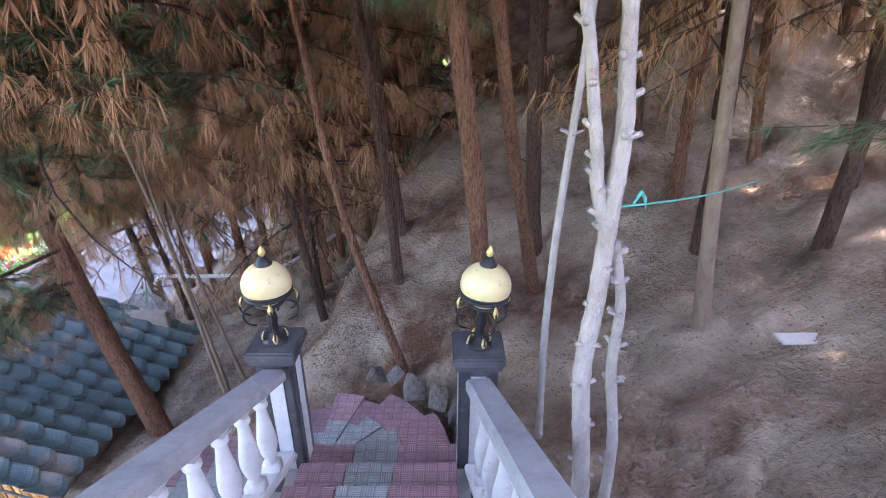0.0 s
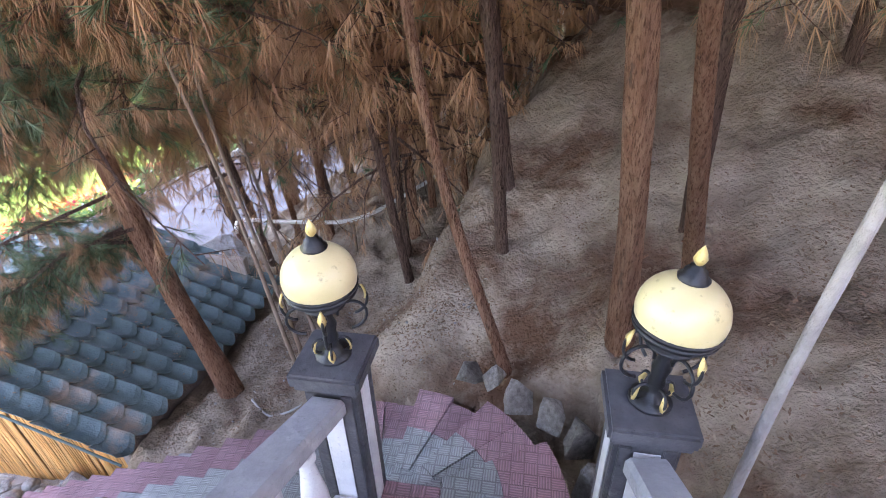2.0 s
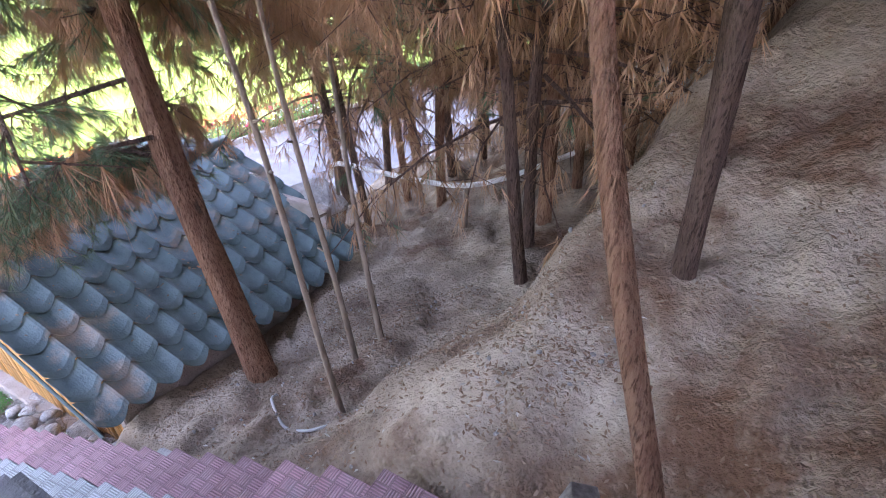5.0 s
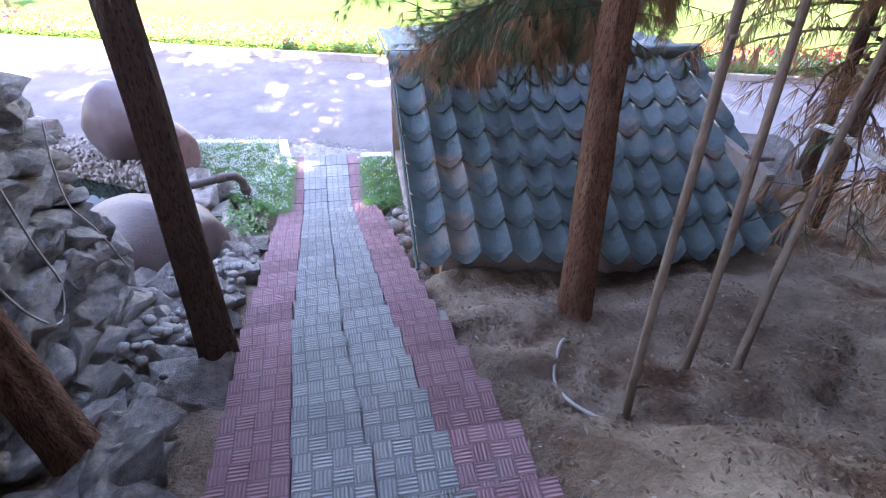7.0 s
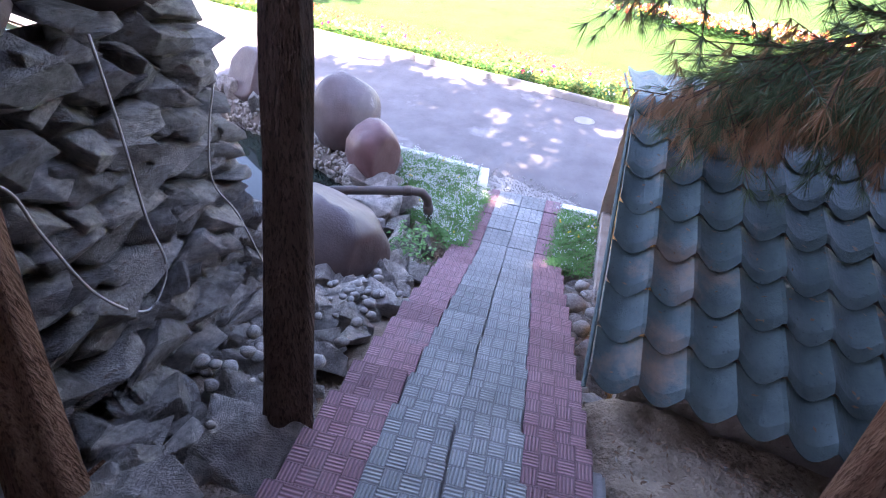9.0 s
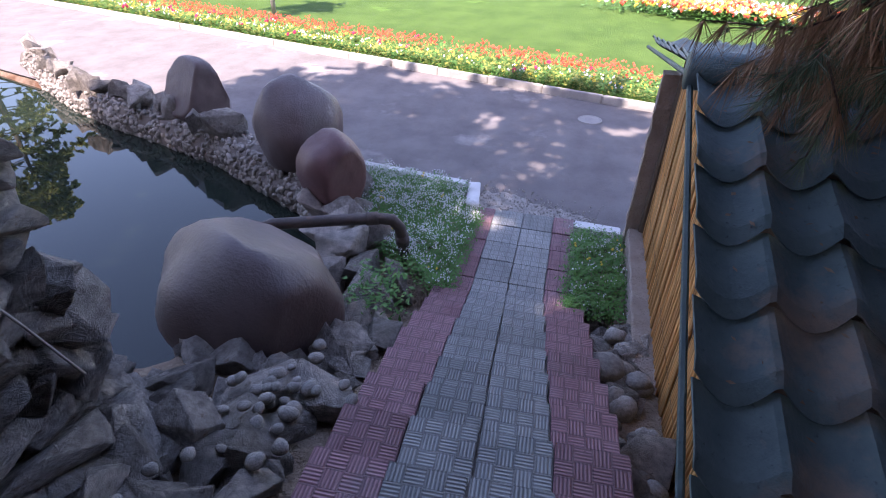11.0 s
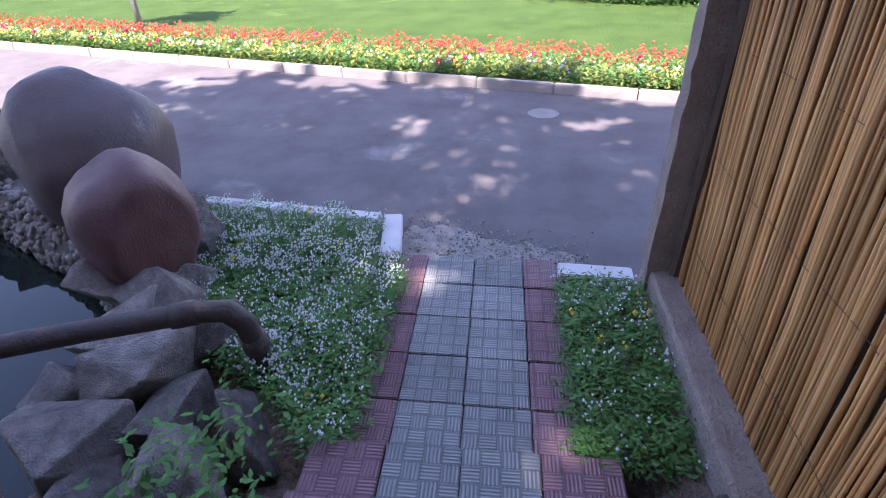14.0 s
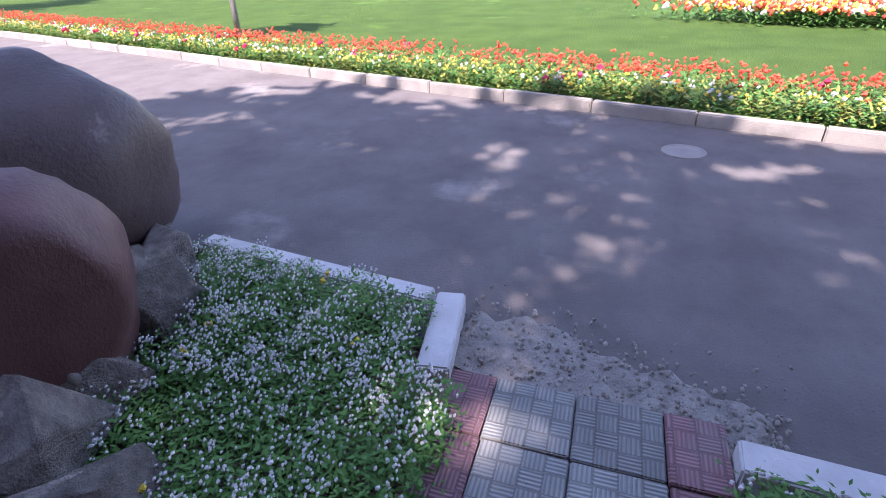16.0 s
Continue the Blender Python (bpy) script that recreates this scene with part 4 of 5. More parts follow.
# verge flashing and eave board
b = Build()
b.tube([(EX0 + 0.02, Y0 - 0.012, EZ0 + 0.0), (RX, Y0 - 0.012, RZ - 0.005)], [0.013, 0.013], 6)
b.tube([(RX, Y0 - 0.012, RZ - 0.005), (FX, Y0 - 0.012, FZ)], [0.013, 0.013], 6)
b.ob("verge", M_ROOF, False, hut)
b = Build()
b.box(-4.12, -4.02, 3.8, 6.5, 0.5, 1.2, 0.01)
b.box(-7.35, -7.25, 3.95, 6.5, 0.0, 1.65, 0.01)
b.box(-7.3, -4.05, 6.4, 6.5, 0.0, 1.7, 0.01)
b.ob("wall", M_STUCCO, parent=hut)
b = Build()
b.add([(-4.06, 3.93, 0.3), (-7.3, 3.93, 0.0), (-7.3, 3.93, 1.72), (RX, 3.93, 2.0), (-4.06, 3.93, 1.22),
       (-4.06, 4.0, 0.3), (-7.3, 4.0, 0.0), (-7.3, 4.0, 1.72), (RX, 4.0, 2.0), (-4.06, 4.0, 1.22)],
      [(0, 1, 2, 3, 4), (9, 8, 7, 6, 5), (0, 5, 6, 1), (1, 6, 7, 2), (2, 7, 8, 3), (3, 8, 9, 4), (4, 9, 5, 0)])
b.ob("gable_wall", M_WOODDARK, parent=hut)
# plinth follows the rising ground, pier at its lower end
b = Build()
n = 24
for i in range(n + 1):
    x = -7.5 + 3.5 * i / n
    base = 0.0
    top = 0.24 + 0.1 * max(0.0, x + 5.2) + 0.015 * noise.noise(Vector((x * 5, 0, 0)))
    yf = 3.73 + 0.015 * noise.noise(Vector((x * 6, 1, 0)))
    b.v += [(x, yf, base - 0.35), (x, yf + 0.005, top - 0.012), (x, yf + 0.02, top), (x, 3.96, top), (x, 3.96, base - 0.35)]
b.f = [(i * 5 + k, i * 5 + k + 1, i * 5 + 6 + k, i * 5 + 5 + k) for i in range(n) for k in range(4)] + [(4, 3, 2, 1, 0)]
b.ob("plinth", M_STUCCO, parent=hut)
b = Build()
NZ = 26
for i in range(NZ + 1):
    z = -0.1 + 1.72 * i / NZ
    q = [(-7.57, 3.72), (-7.43, 3.715), (-7.43, 4.05), (-7.57, 4.05)]
    for k, (x, y) in enumerate(q):
        e = 0.018 * noise.noise(Vector((z * 7, k * 5.0, 0)))
        b.v.append((x + e, y + 0.018 * noise.noise(Vector((z * 8, k * 5.0, 9))), z))
b.f = [(i * 4 + k, i * 4 + (k + 1) % 4, i * 4 + 4 + (k + 1) % 4, i * 4 + 4 + k) for i in range(NZ) for k in range(4)] + [(NZ * 4, NZ * 4 + 1, NZ * 4 + 2, NZ * 4 + 3)]
b.ob("pier", M_STUCCO, parent=hut)
b = Build()
b.tube([(-7.4, 3.85, 0.25), (-7.4, 3.86, 1.75)], [0.03, 0.03], 8)
b.box(-7.42, -4.1, 3.90, 3.93, 1.05, 1.12)
b.ob("batten", M_WOODDARK, parent=hut)

# reeds, one by one
REEDS = []
for i in range(5):
    b = Build()
    bend = [random.uniform(-0.008, 0.008) for _ in range(4)]
    b.tube([(bend[k] if k else 0, 0.004 * (k % 2), k / 3) for k in range(4)], [0.0085, 0.008, 0.0075, 0.0065], 6)
    REEDS.append(b.mesh("reed", M_REED, True))
for i in range(292):
    x = -7.36 + 3.3 * (i + random.uniform(-0.3, 0.3)) / 292
    zb = 0.2 + 0.1 * max(0.0, x + 5.2)
    zt = (RZ - 0.07 + (x - RX) * (RZ - EZ0) / (RX - EX0) if x > RX else RZ - 0.08 + (x - RX) * (RZ - FZ) / (RX - FX)) + random.uniform(-0.03, 0.03)
    if zt - zb < 0.08:
        continue
    o = new("reed", random.choice(REEDS))
    o.parent = hut
    fat = random.uniform(0.75, 1.3)
    o.matrix_basis = pose(x, 3.885 - random.uniform(0, 0.02), zb, 0.6, random.gauss(0, 0.9) - 2.0, random.uniform(0, 360) * 0) @ Matrix.Diagonal((fat, fat, zt - zb, 1))
b = Build()
for zc in (0.5, 0.95, 1.4):
    b.tube([(-7.36 + 0.3 * k, 3.858, zc + 0.01 * random.uniform(-1, 1)) for k in range(11)], [0.0012] * 11, 5)
b.ob("binding", M_WOODDARK, parent=hut)

# ---- trees ----


def trunk_points(foot, lean, height, wob, seed, n=12):
    rnd = random.Random(seed)
    ph = rnd.uniform(0, 6)
    out = []
    for i in range(n + 1):
        s = height * i / n
        out.append(Vector((foot[0] + lean[0] * s + wob * math.sin(ph + s * 1.7), foot[1] + lean[1] * s + wob * math.cos(ph + s * 1.3), foot[2] - 0.32 + s)))
    d = out[0] - Vector((foot[0], foot[1], out[0].z))
    return [p - d for p in out]


def tuft(b, p, d, length, count, rnd, droop, width):
    """A spray of thin needles from p along d."""
    for _ in range(count):
        q = (d + Vector((rnd.gauss(0, 0.5), rnd.gauss(0, 0.5), rnd.gauss(0, 0.4) - droop))).normalized()
        L = length * rnd.uniform(0.6, 1.1)
        e = p + q * L + Vector((0, 0, -0.25 * L * droop))
        s = q.cross(Vector((rnd.gauss(0, 1), rnd.gauss(0, 1), rnd.gauss(0, 1)))).normalized() * width
        k = len(b.v)
        b.v += [tuple(p + s), tuple(p - s), tuple(e)]
        b.f.append((k, k + 1, k + 2))


def crown(seed, low, high, spread, branches, dead, density=1.0, thin=0.003, cnt=8):
    """Limbs, green needles and hanging dead needles of a pine whose stem stands on the origin."""
    rnd = random.Random(seed)
    limb, green, brown = Build(), Build(), Build()
    for i in range(branches):
        z = low + (high - low) * (i + rnd.random()) / branches
        k = (z - low) / (high - low)
        L = spread * (1 - 0.72 * k) * rnd.uniform(0.55, 1.1)
        th = rnd.uniform(0, 2 * math.pi)
        rise = rnd.uniform(-0.15, 0.35)
        pts = [Vector((L * f * math.cos(th + 0.25 * f * f), L * f * math.sin(th + 0.25 * f * f), z + rise * L * f - 0.38 * L * f * f)) for f in (0, 0.25, 0.5, 0.75, 1.0)]
        limb.tube(pts, [0.022, 0.016, 0.011, 0.008, 0.004], 5, cap=False)
        deadness = dead * (1 - k) ** 0.5 + 0.1 * rnd.random()
        nt = int(11 * density * (0.6 + L / spread))
        for j in range(nt):
            f = rnd.uniform(0.25, 1.0)
            a = pts[min(3, int(f * 4))].lerp(pts[min(4, int(f * 4) + 1)], f * 4 - int(f * 4))
            side = Vector((rnd.gauss(0, 0.5), rnd.gauss(0, 0.5), rnd.gauss(0, 0.3)))
            tip = a + side * 0.34 + Vector((0, 0, -0.05))
            limb.tube([a, tip], [0.005, 0.002], 3, cap=False)
            d = (tip - a).normalized()
            # needles broaden steeply with height, so the unseen upper crown casts denser shade
            if rnd.random() < deadness:
                for q in (0.35, 0.7, 1.0):
                    tuft(brown, a.lerp(tip, q), d * 0.5, 0.22, cnt, rnd, 1.1, thin * 1.1 + 0.008 * k + 0.07 * k * k)
            else:
                for q in (0.3, 0.6, 0.85, 1.0):
                    tuft(green, a.lerp(tip, q), d, 0.18, cnt, rnd, 0.15, thin + 0.011 * k + 0.1 * k * k)
    return limb, green, brown


CROWNS = {}


def crown_meshes(kind):
    if kind not in CROWNS:
        low, high, spread, br, dead, dens, seed, thin, cnt = {
            "a": (3.4, 9.0, 2.1, 58, 0.6, 1.1, 1, 0.0016, 9), "b": (1.9, 9.5, 2.2, 60, 0.75, 1.0, 2, 0.003, 7), "c": (1.2, 8.0, 2.0, 62, 0.95, 1.1, 3, 0.0034, 7),
            "d": (4.4, 9.8, 2.7, 56, 0.3, 1.1, 4, 0.007, 5), "e": (3.4, 7.0, 1.3, 30, 0.5, 0.9, 5, 0.002, 8), "g": (3.3, 8.5, 1.7, 54, 0.85, 1.2, 6, 0.0018, 9)}[kind]
        limb, green, brown = crown(seed, low, high, spread, br, dead, dens, thin, cnt)
        CROWNS[kind] = (limb.mesh("limbs", M_BARK_DARK), green.mesh("needles", M_GREEN), brown.mesh("dead_needles", M_BROWN))
    return CROWNS[kind]


def tree(foot, lean, height, r0, bark, label, kind, seed, turn=0.0, wob=0.02, group="pines on the slope", size=1.0, seg=12, ground=True):
    fx, fy, fz = foot
    if ground:
        fz = terrain(fx, fy)
    root = tagged(new("pine_tree"), label, "tree", group)
    root.location = (fx, fy, fz)
    pts = trunk_points((0, 0, 0), lean, height, wob, seed, 64 if seg == 12 and r0 > 0.06 else 24)
    n = len(pts) - 1
    radii = [r0 * (1 - 0.75 * (i / n)) * (1 + 0.5 * math.exp(-i / n * height * 5)) for i in range(n + 1)]
    b = Build()
    b.tube(pts, radii, 30 if seg == 12 and r0 > 0.06 else seg, 0.22 if r0 > 0.05 else 0.15, seed)
    rnd = random.Random(seed)
    for _ in range(int(5 + height)):
        # stubs of broken twigs
        i = rnd.randrange(2, n)
        th = rnd.uniform(0, 6.28)
        p = pts[i]
        q = p + Vector((math.cos(th), math.sin(th), 0.35)) * (radii[i] + rnd.uniform(0.02, 0.06))
        b.tube([p, q], [0.012, 0.007], 5)
    b.ob("trunk", bark, True, root)
    if kind:
        for me in crown_meshes(kind):
            o = new(me.name, me)
            o.parent = root
            o.matrix_basis = Matrix.Shear("XY", 4, (lean[0], lean[1])) @ Matrix.Rotation(turn, 4, "Z") @ Matrix.Diagonal((size, size, size, 1))
            tagged(o, kind="stuff")
    return root


def forked_stem():
    """A pale stem that forks at head height, with a thinner stem from the same foot and cut twigs in rings."""
    z0 = terrain(0.68, 1.62) - 0.1
    root = tagged(new("pale_tree"), "pale whitewashed forked tree stem with cut twigs beside the stair", "tree", "pale stems beside the stair")
    root.location = (0.66, 1.62, z0)
    rnd = random.Random(14)
    b = Build()
    for course, r0, r1 in (([(0.66, 1.62, z0), (0.60, 1.6, 3.8), (0.56, 1.55, 4.07), (0.52, 1.55, 4.47), (0.535, 1.55, 4.8), (0.54, 1.55, 5.09)], 0.039, 0.029),
                           ([(0.54, 1.55, 5.05), (0.545, 1.55, 5.39), (0.52, 1.55, 5.62), (0.49, 1.54, 6.1), (0.5, 1.5, 7.4)], 0.029, 0.015),
                           ([(0.535, 1.55, 5.04), (0.49, 1.56, 5.2), (0.475, 1.56, 5.31), (0.43, 1.56, 5.55), (0.36, 1.57, 6.0), (0.3, 1.5, 7.2)], 0.024, 0.013),
                           ([(0.76, 1.72, z0), (0.75, 1.7, 3.92), (0.68, 1.68, 4.38), (0.65, 1.62, 4.72), (0.58, 1.57, 5.0)], 0.026, 0.016)):
        c = [Vector(p) - Vector((0.66, 1.62, z0)) for p in curve_through(course, 8)]
        n = len(c) - 1
        b.tube(c, [(r0 + (r1 - r0) * i / n) * (1 + 0.10 * math.sin(i * 1.9) ** 6) for i in range(n + 1)], 14, 0.3, 3)
        for i in range(3, n, 4):
            for _ in range(3):
                th = rnd.uniform(0, 6.28)
                r = r0 + (r1 - r0) * i / n
                b.tube([c[i], c[i] + Vector((math.cos(th), math.sin(th), 0.5)) * (r + rnd.uniform(0.008, 0.03))], [0.013, 0.009], 6)
    b.ob("trunk", M_BARK_PALE, True, root)


# shared by the pines in view and the unseen ones added for shade
PB = "reddish-brown pine trunk with furrowed bark and dead lower needles, in view or added for shade"
tree((-3.28, 4.63, 1.2), (-0.2, 0.03), 8.5, 0.115, M_BARK, "thick reddish pine growing beside the hut roof", "a", 1, 0.5)
tree((0.39, 3.85, 2.9), (-0.10, -0.08), 8.5, 0.085, M_BARK, PB, "d", 2, 1.5)
tree((0.93, 4.40, 2.95), (-0.2, -0.30), 7.5, 0.062, M_BARK, PB, "d", 3, 2.5)
tree((-0.28, 3.90, 2.65), (-0.25, 0.12), 6.5, 0.046, M_BARK, "slender leaning pine stem beside the landing", "e", 4, 0.2, 0.05)
tree((-1.62, 6.17, 2.2), (-0.14, -0.09), 8.0, 0.056, M_BARK_DARK, PB, "g", 5, 3.3)
tree((-0.47, 5.10, 2.9), (-0.08, -0.15), 8.0, 0.055, M_BARK_DARK, PB, "g", 6, 4.4)
tree((-1.82, 6.79, 2.6), (-0.03, -0.02), 8.0, 0.06, M_BARK_DARK, PB, "c", 7, 5.0)
tree((-0.48, 5.83, 3.2), (-0.08, -0.07), 8.0, 0.07, M_BARK_DARK, PB, "g", 8, 1.0)
tree((0.99, 4.90, 3.5), (-0.10, -0.2), 8.0, 0.075, M_BARK_DARK, PB, "d", 9, 2.0)
tree((-2.28, 4.47, 1.6), (-0.12, -0.05), 6.5, 0.024, M_BARK_THIN, "thin straight pine sapling stem on the bare soil", "e", 10, 3.0, 0.02, seg=8)
tree((-2.40, 5.14, 1.6), (-0.40, 0.32), 6.0, 0.027, M_BARK_THIN, "thin pine sapling leaning beside the hut", "e", 11, 4.0, 0.02, seg=8)
tree((-2.60, 5.0, 1.6), (-0.10, -0.02), 6.5, 0.026, M_BARK_THIN, "thin pine sapling behind the hut corner", "e", 31, 4.6, 0.02, seg=8)
tree((-2.88, 2.40, 1.45), (-0.29, -0.07), 8.0, 0.10, M_BARK_DARK, "dark pine trunk leaning beside the tiled steps", "d", 12, 5.0)
tree((-2.26, 2.06, 1.7), (-0.33, -0.30), 8.0, 0.105, M_BARK, "thick leaning pine trunk among the rocks", "d", 13, 0.8)
forked_stem()
tree((0.66, 2.65, 3.2), (-0.02, -0.14), 6.5, 0.024, M_BARK_PALE, "pale slender tree stem beside the stair", "e", 16, 0, 0.03, "pale stems beside the stair")
tree((1.89, 3.12, 3.6), (-0.15, -0.08), 6.5, 0.055, M_BARK_THIN, "grey pine stem on the bare slope", "d", 17, 0)
# unseen pines added round the stair head; their crowns shade boulders and path
for k_, (x, y) in enumerate(((1.9, 0.5), (1.5, -0.9), (-1.75, 0.8), (-1.9, -0.7), (2.6, 1.6))):
    tree((x, y, 0), (-0.03, 0.0), 8.5, 0.08, M_BARK_DARK, PB, "d", 60 + k_, k_ * 1.1)
# one more added pine, leaning so its crown closes a sun gap on the road
tree((-3.3, 0.3, 0), (-0.2, 0.2), 8.5, 0.08, M_BARK_DARK, PB, "d", 65, 5.5)
# the wood further up and along the slope, part of it added for shade
WOOD = random.Random(21)
spots = []
# first and last two patches: mostly unseen pines, added to block the sun
for x0, x1, y0, y1, n in ((4.2, 9.0, -2, 12, 34), (2.6, 4.6, 3.4, 8.0, 8), (-5.4, -3.4, 7.3, 10.5, 9), (-4.2, -1.0, 7.4, 12.5, 17), (-0.8, 4.0, 6.6, 12, 16), (2.2, 6.0, 3.6, 6.5, 8), (-3.6, 3, 12.5, 20, 20), (2.2, 7.0, -4, 3.0, 12), (-3.4, -1.5, -3.5, 0.2, 6)):
    tries = 0
    while n and tries < 400:
        tries += 1
        p = (WOOD.uniform(x0, x1), WOOD.uniform(y0, y1))
        if road_u(*p) < 0.8 or any(math.hypot(p[0] - q[0], p[1] - q[1]) < 0.75 for q in spots):
            continue
        spots.append(p)
        n -= 1
        tree((*p, 0), (WOOD.gauss(-0.08, 0.06), WOOD.gauss(-0.02, 0.06)), WOOD.uniform(7, 9.5), WOOD.uniform(0.05, 0.085), WOOD.choice((M_BARK, M_BARK_DARK, M_BARK_DARK)),
             PB, WOOD.choice("bbcccc" if p[0] < 0 else "bbcd") if p[1] > 6.3 else "d" if p[0] > 4.2 or p[1] < 2.6 else "b", 100 + len(spots), WOOD.uniform(0, 6.2), seg=8)

# boughs that hang low over the roof and beside the stair


def bough(pts, tufts, dead, label, seed, size=0.15):
    rnd = random.Random(seed)
    root = tagged(new("pine_bough"), label, "branch", "hanging pine boughs")
    root.location = pts[0]
    P = [Vector(p) - Vector(pts[0]) for p in pts]
    limb, green, brown = Build(), Build(), Build()
    n = len(P)
    limb.tube(P, [0.018 - 0.014 * i / (n - 1) for i in range(n)], 6)
    for _ in range(tufts):
        f = rnd.uniform(0.15, 1) * (n - 1)
        i = min(n - 2, int(f))
        a = P[i].lerp(P[i + 1], f - i)
        tip = a + Vector((rnd.gauss(0, 0.2), rnd.gauss(0, 0.2), rnd.gauss(-0.08, 0.12)))
        limb.tube([a, tip], [0.005, 0.002], 4, cap=False)
        isdead = rnd.random() < dead
        for q in (0.3, 0.55, 0.8, 1.0):
            if isdead:
                tuft(brown, a.lerp(tip, q), (tip - a).normalized() * 0.5, size, 26, rnd, 1.0, 0.0018)
            else:
                tuft(green, a.lerp(tip, q), (tip - a).normalized(), size, 26, rnd, 0.25, 0.0017)
    limb.ob("limb", M_BARK_DARK, True, root)
    if green.f:
        tagged(green.ob("needles", M_GREEN, False, root), kind="stuff")
    if brown.f:
        tagged(brown.ob("dead_needles", M_BROWN, False, root), kind="stuff")


bough([(-3.75, 4.6, 3.2), (-4.3, 4.35, 3.05), (-4.75, 4.05, 2.75), (-5.1, 3.8, 2.4)], 110, 0.35, "pine bough with green and dead needles over the roof", 1)
bough([(-3.7, 4.7, 3.0), (-4.4, 4.6, 3.0), (-5.0, 4.4, 2.7), (-5.4, 4.2, 2.45)], 110, 0.6, "pine bough with mostly dead needles over the roof", 2)
bough([(-3.7, 4.5, 3.6), (-4.3, 4.0, 3.4), (-5.0, 3.6, 3.1), (-5.6, 3.4, 2.85)], 80, 0.15, "green pine bough reaching out over the path", 3)
bough([(-4.2, 4.7, 3.0), (-4.75, 4.45, 2.75), (-5.15, 4.15, 2.42), (-5.45, 3.95, 2.2)], 170, 0.35, "heavy pine bough drooping onto the hut roof", 8)
bough([(-4.2, 4.9, 3.0), (-4.8, 4.95, 2.7), (-5.3, 4.7, 2.35)], 150, 0.55, "drooping pine bough with brown needles over the roof", 9)
bough([(-3.8, 4.7, 3.4), (-4.5, 5.3, 3.1), (-5.0, 5.8, 2.7)], 50, 0.85, "dead brown pine bough behind the hut roof", 4)
for k_, (dx, dy, z0, z1, dd_) in enumerate(((-1.6, -0.3, 4.3, 3.7, 0.3), (-1.2, -1.1, 4.6, 4.0, 0.2), (-1.7, 0.5, 4.4, 3.6, 0.6), (-0.9, 0.9, 4.2, 3.4, 0.8), (-1.9, -0.8, 5.0, 4.4, 0.2), (-1.3, 0.1, 3.9, 3.1, 0.7), (0.4, 1.0, 4.6, 3.9, 0.7), (-2.0, 0.1, 4.9, 4.2, 0.4), (-1.5, 1.5, 4.2, 3.3, 0.5), (-0.5, 1.5, 4.0, 3.3, 0.8), (-2.2, 0.8, 4.6, 3.7, 0.3), (-1.0, -0.6, 4.2, 3.6, 0.4))):
    bough([(-3.85, 4.7, z0), (-3.85 + dx * 0.4, 4.7 + dy * 0.4, z0 + 0.03), (-3.85 + dx * 0.75, 4.7 + dy * 0.75, (z0 + z1) / 2 + 0.1), (-3.85 + dx, 4.7 + dy, z1)], 85, dd_, "pine bough with green and dead needles above the hut", 20 + k_, 0.17)
for k_, (p, q, dd_) in enumerate((((-3.7, 4.8, 6.0), (-4.0, 4.3, 4.9), 0.25), ((-3.6, 4.9, 5.6), (-4.1, 4.5, 4.2), 0.5), ((-3.5, 4.9, 5.4), (-3.3, 4.5, 4.3), 0.4), ((-3.6, 4.9, 6.0), (-3.0, 4.7, 5.0), 0.3),
                                  ((-3.4, 5.2, 5.8), (-2.5, 5.2, 4.7), 0.6), ((-3.2, 5.4, 5.2), (-2.5, 5.3, 4.0), 0.9), ((-4.0, 5.2, 5.4), (-4.7, 5.2, 4.1), 0.5), ((-4.0, 5.0, 6.2), (-4.9, 4.6, 5.0), 0.2),
                                  ((-2.6, 6.0, 5.6), (-1.9, 5.6, 4.4), 0.9), ((-3.8, 5.6, 4.8), (-3.9, 6.3, 3.6), 0.9))):
    p, q = Vector(p), Vector(q)
    bough([p, p.lerp(q, 0.35) + Vector((0, 0, 0.1)), p.lerp(q, 0.7) + Vector((0, 0, 0.06)), q], 105, dd_, "drooping pine bough with green and dead needles", 50 + k_, 0.18)
bough([(-0.7, 4.6, 6.6), (-0.62, 4.0, 6.35), (-0.52, 3.5, 6.1), (-0.42, 3.2, 5.85)], 36, 0.1, "green pine bough hanging beside the stair", 5)
bough([(0.3, 4.9, 6.6), (0.15, 4.4, 6.3), (0.05, 4.0, 6.0), (-0.02, 3.8, 5.75)], 34, 0.2, "green pine bough hanging above the lamp", 6)
bough([(2.6, 3.1, 6.3), (2.3, 2.7, 6.0), (2.15, 2.4, 5.6), (2.05, 2.2, 5.2)], 40, 0.0, "fresh green pine bough beside the stair", 7)

# ---- small things ----
b = Build()
pts = [(-4.50, 7.05, 1.72), (-4.42, 7.12, 1.9), (-3.7, 7.2, 1.88), (-2.81, 7.36, 1.88), (-2.2, 7.9, 2.02), (-1.55, 8.6, 2.3), (-1.0, 9.4, 2.75), (-0.3, 10.6, 3.6), (0.6, 12.2, 5.0)]
pts = curve_through(pts, 4)
b.tube(pts, [0.03] * len(pts), 8)
tagged(b.ob("plastic_pipe", M_PVC, True), "white plastic water pipe slung between the pine trunks", "pipe")
for foot in ((-4.46, 7.1), (-2.81, 7.36)):
    b = Build()
    z = terrain(*foot)
    b.tube([(foot[0], foot[1], z - 0.1), (foot[0], foot[1] + 0.02, 1.86)], [0.03, 0.025], 7)
    tagged(b.ob("prop", M_BARK_THIN, True), "wooden prop holding up the white plastic pipe", "prop", "props under the pipe")
put_rock(ROCKS[2], -4.75, 6.95, 1.15, 0.55, 0.4, 0.5, "boulder", None, "dark boulder behind the hut roof", "", rr)

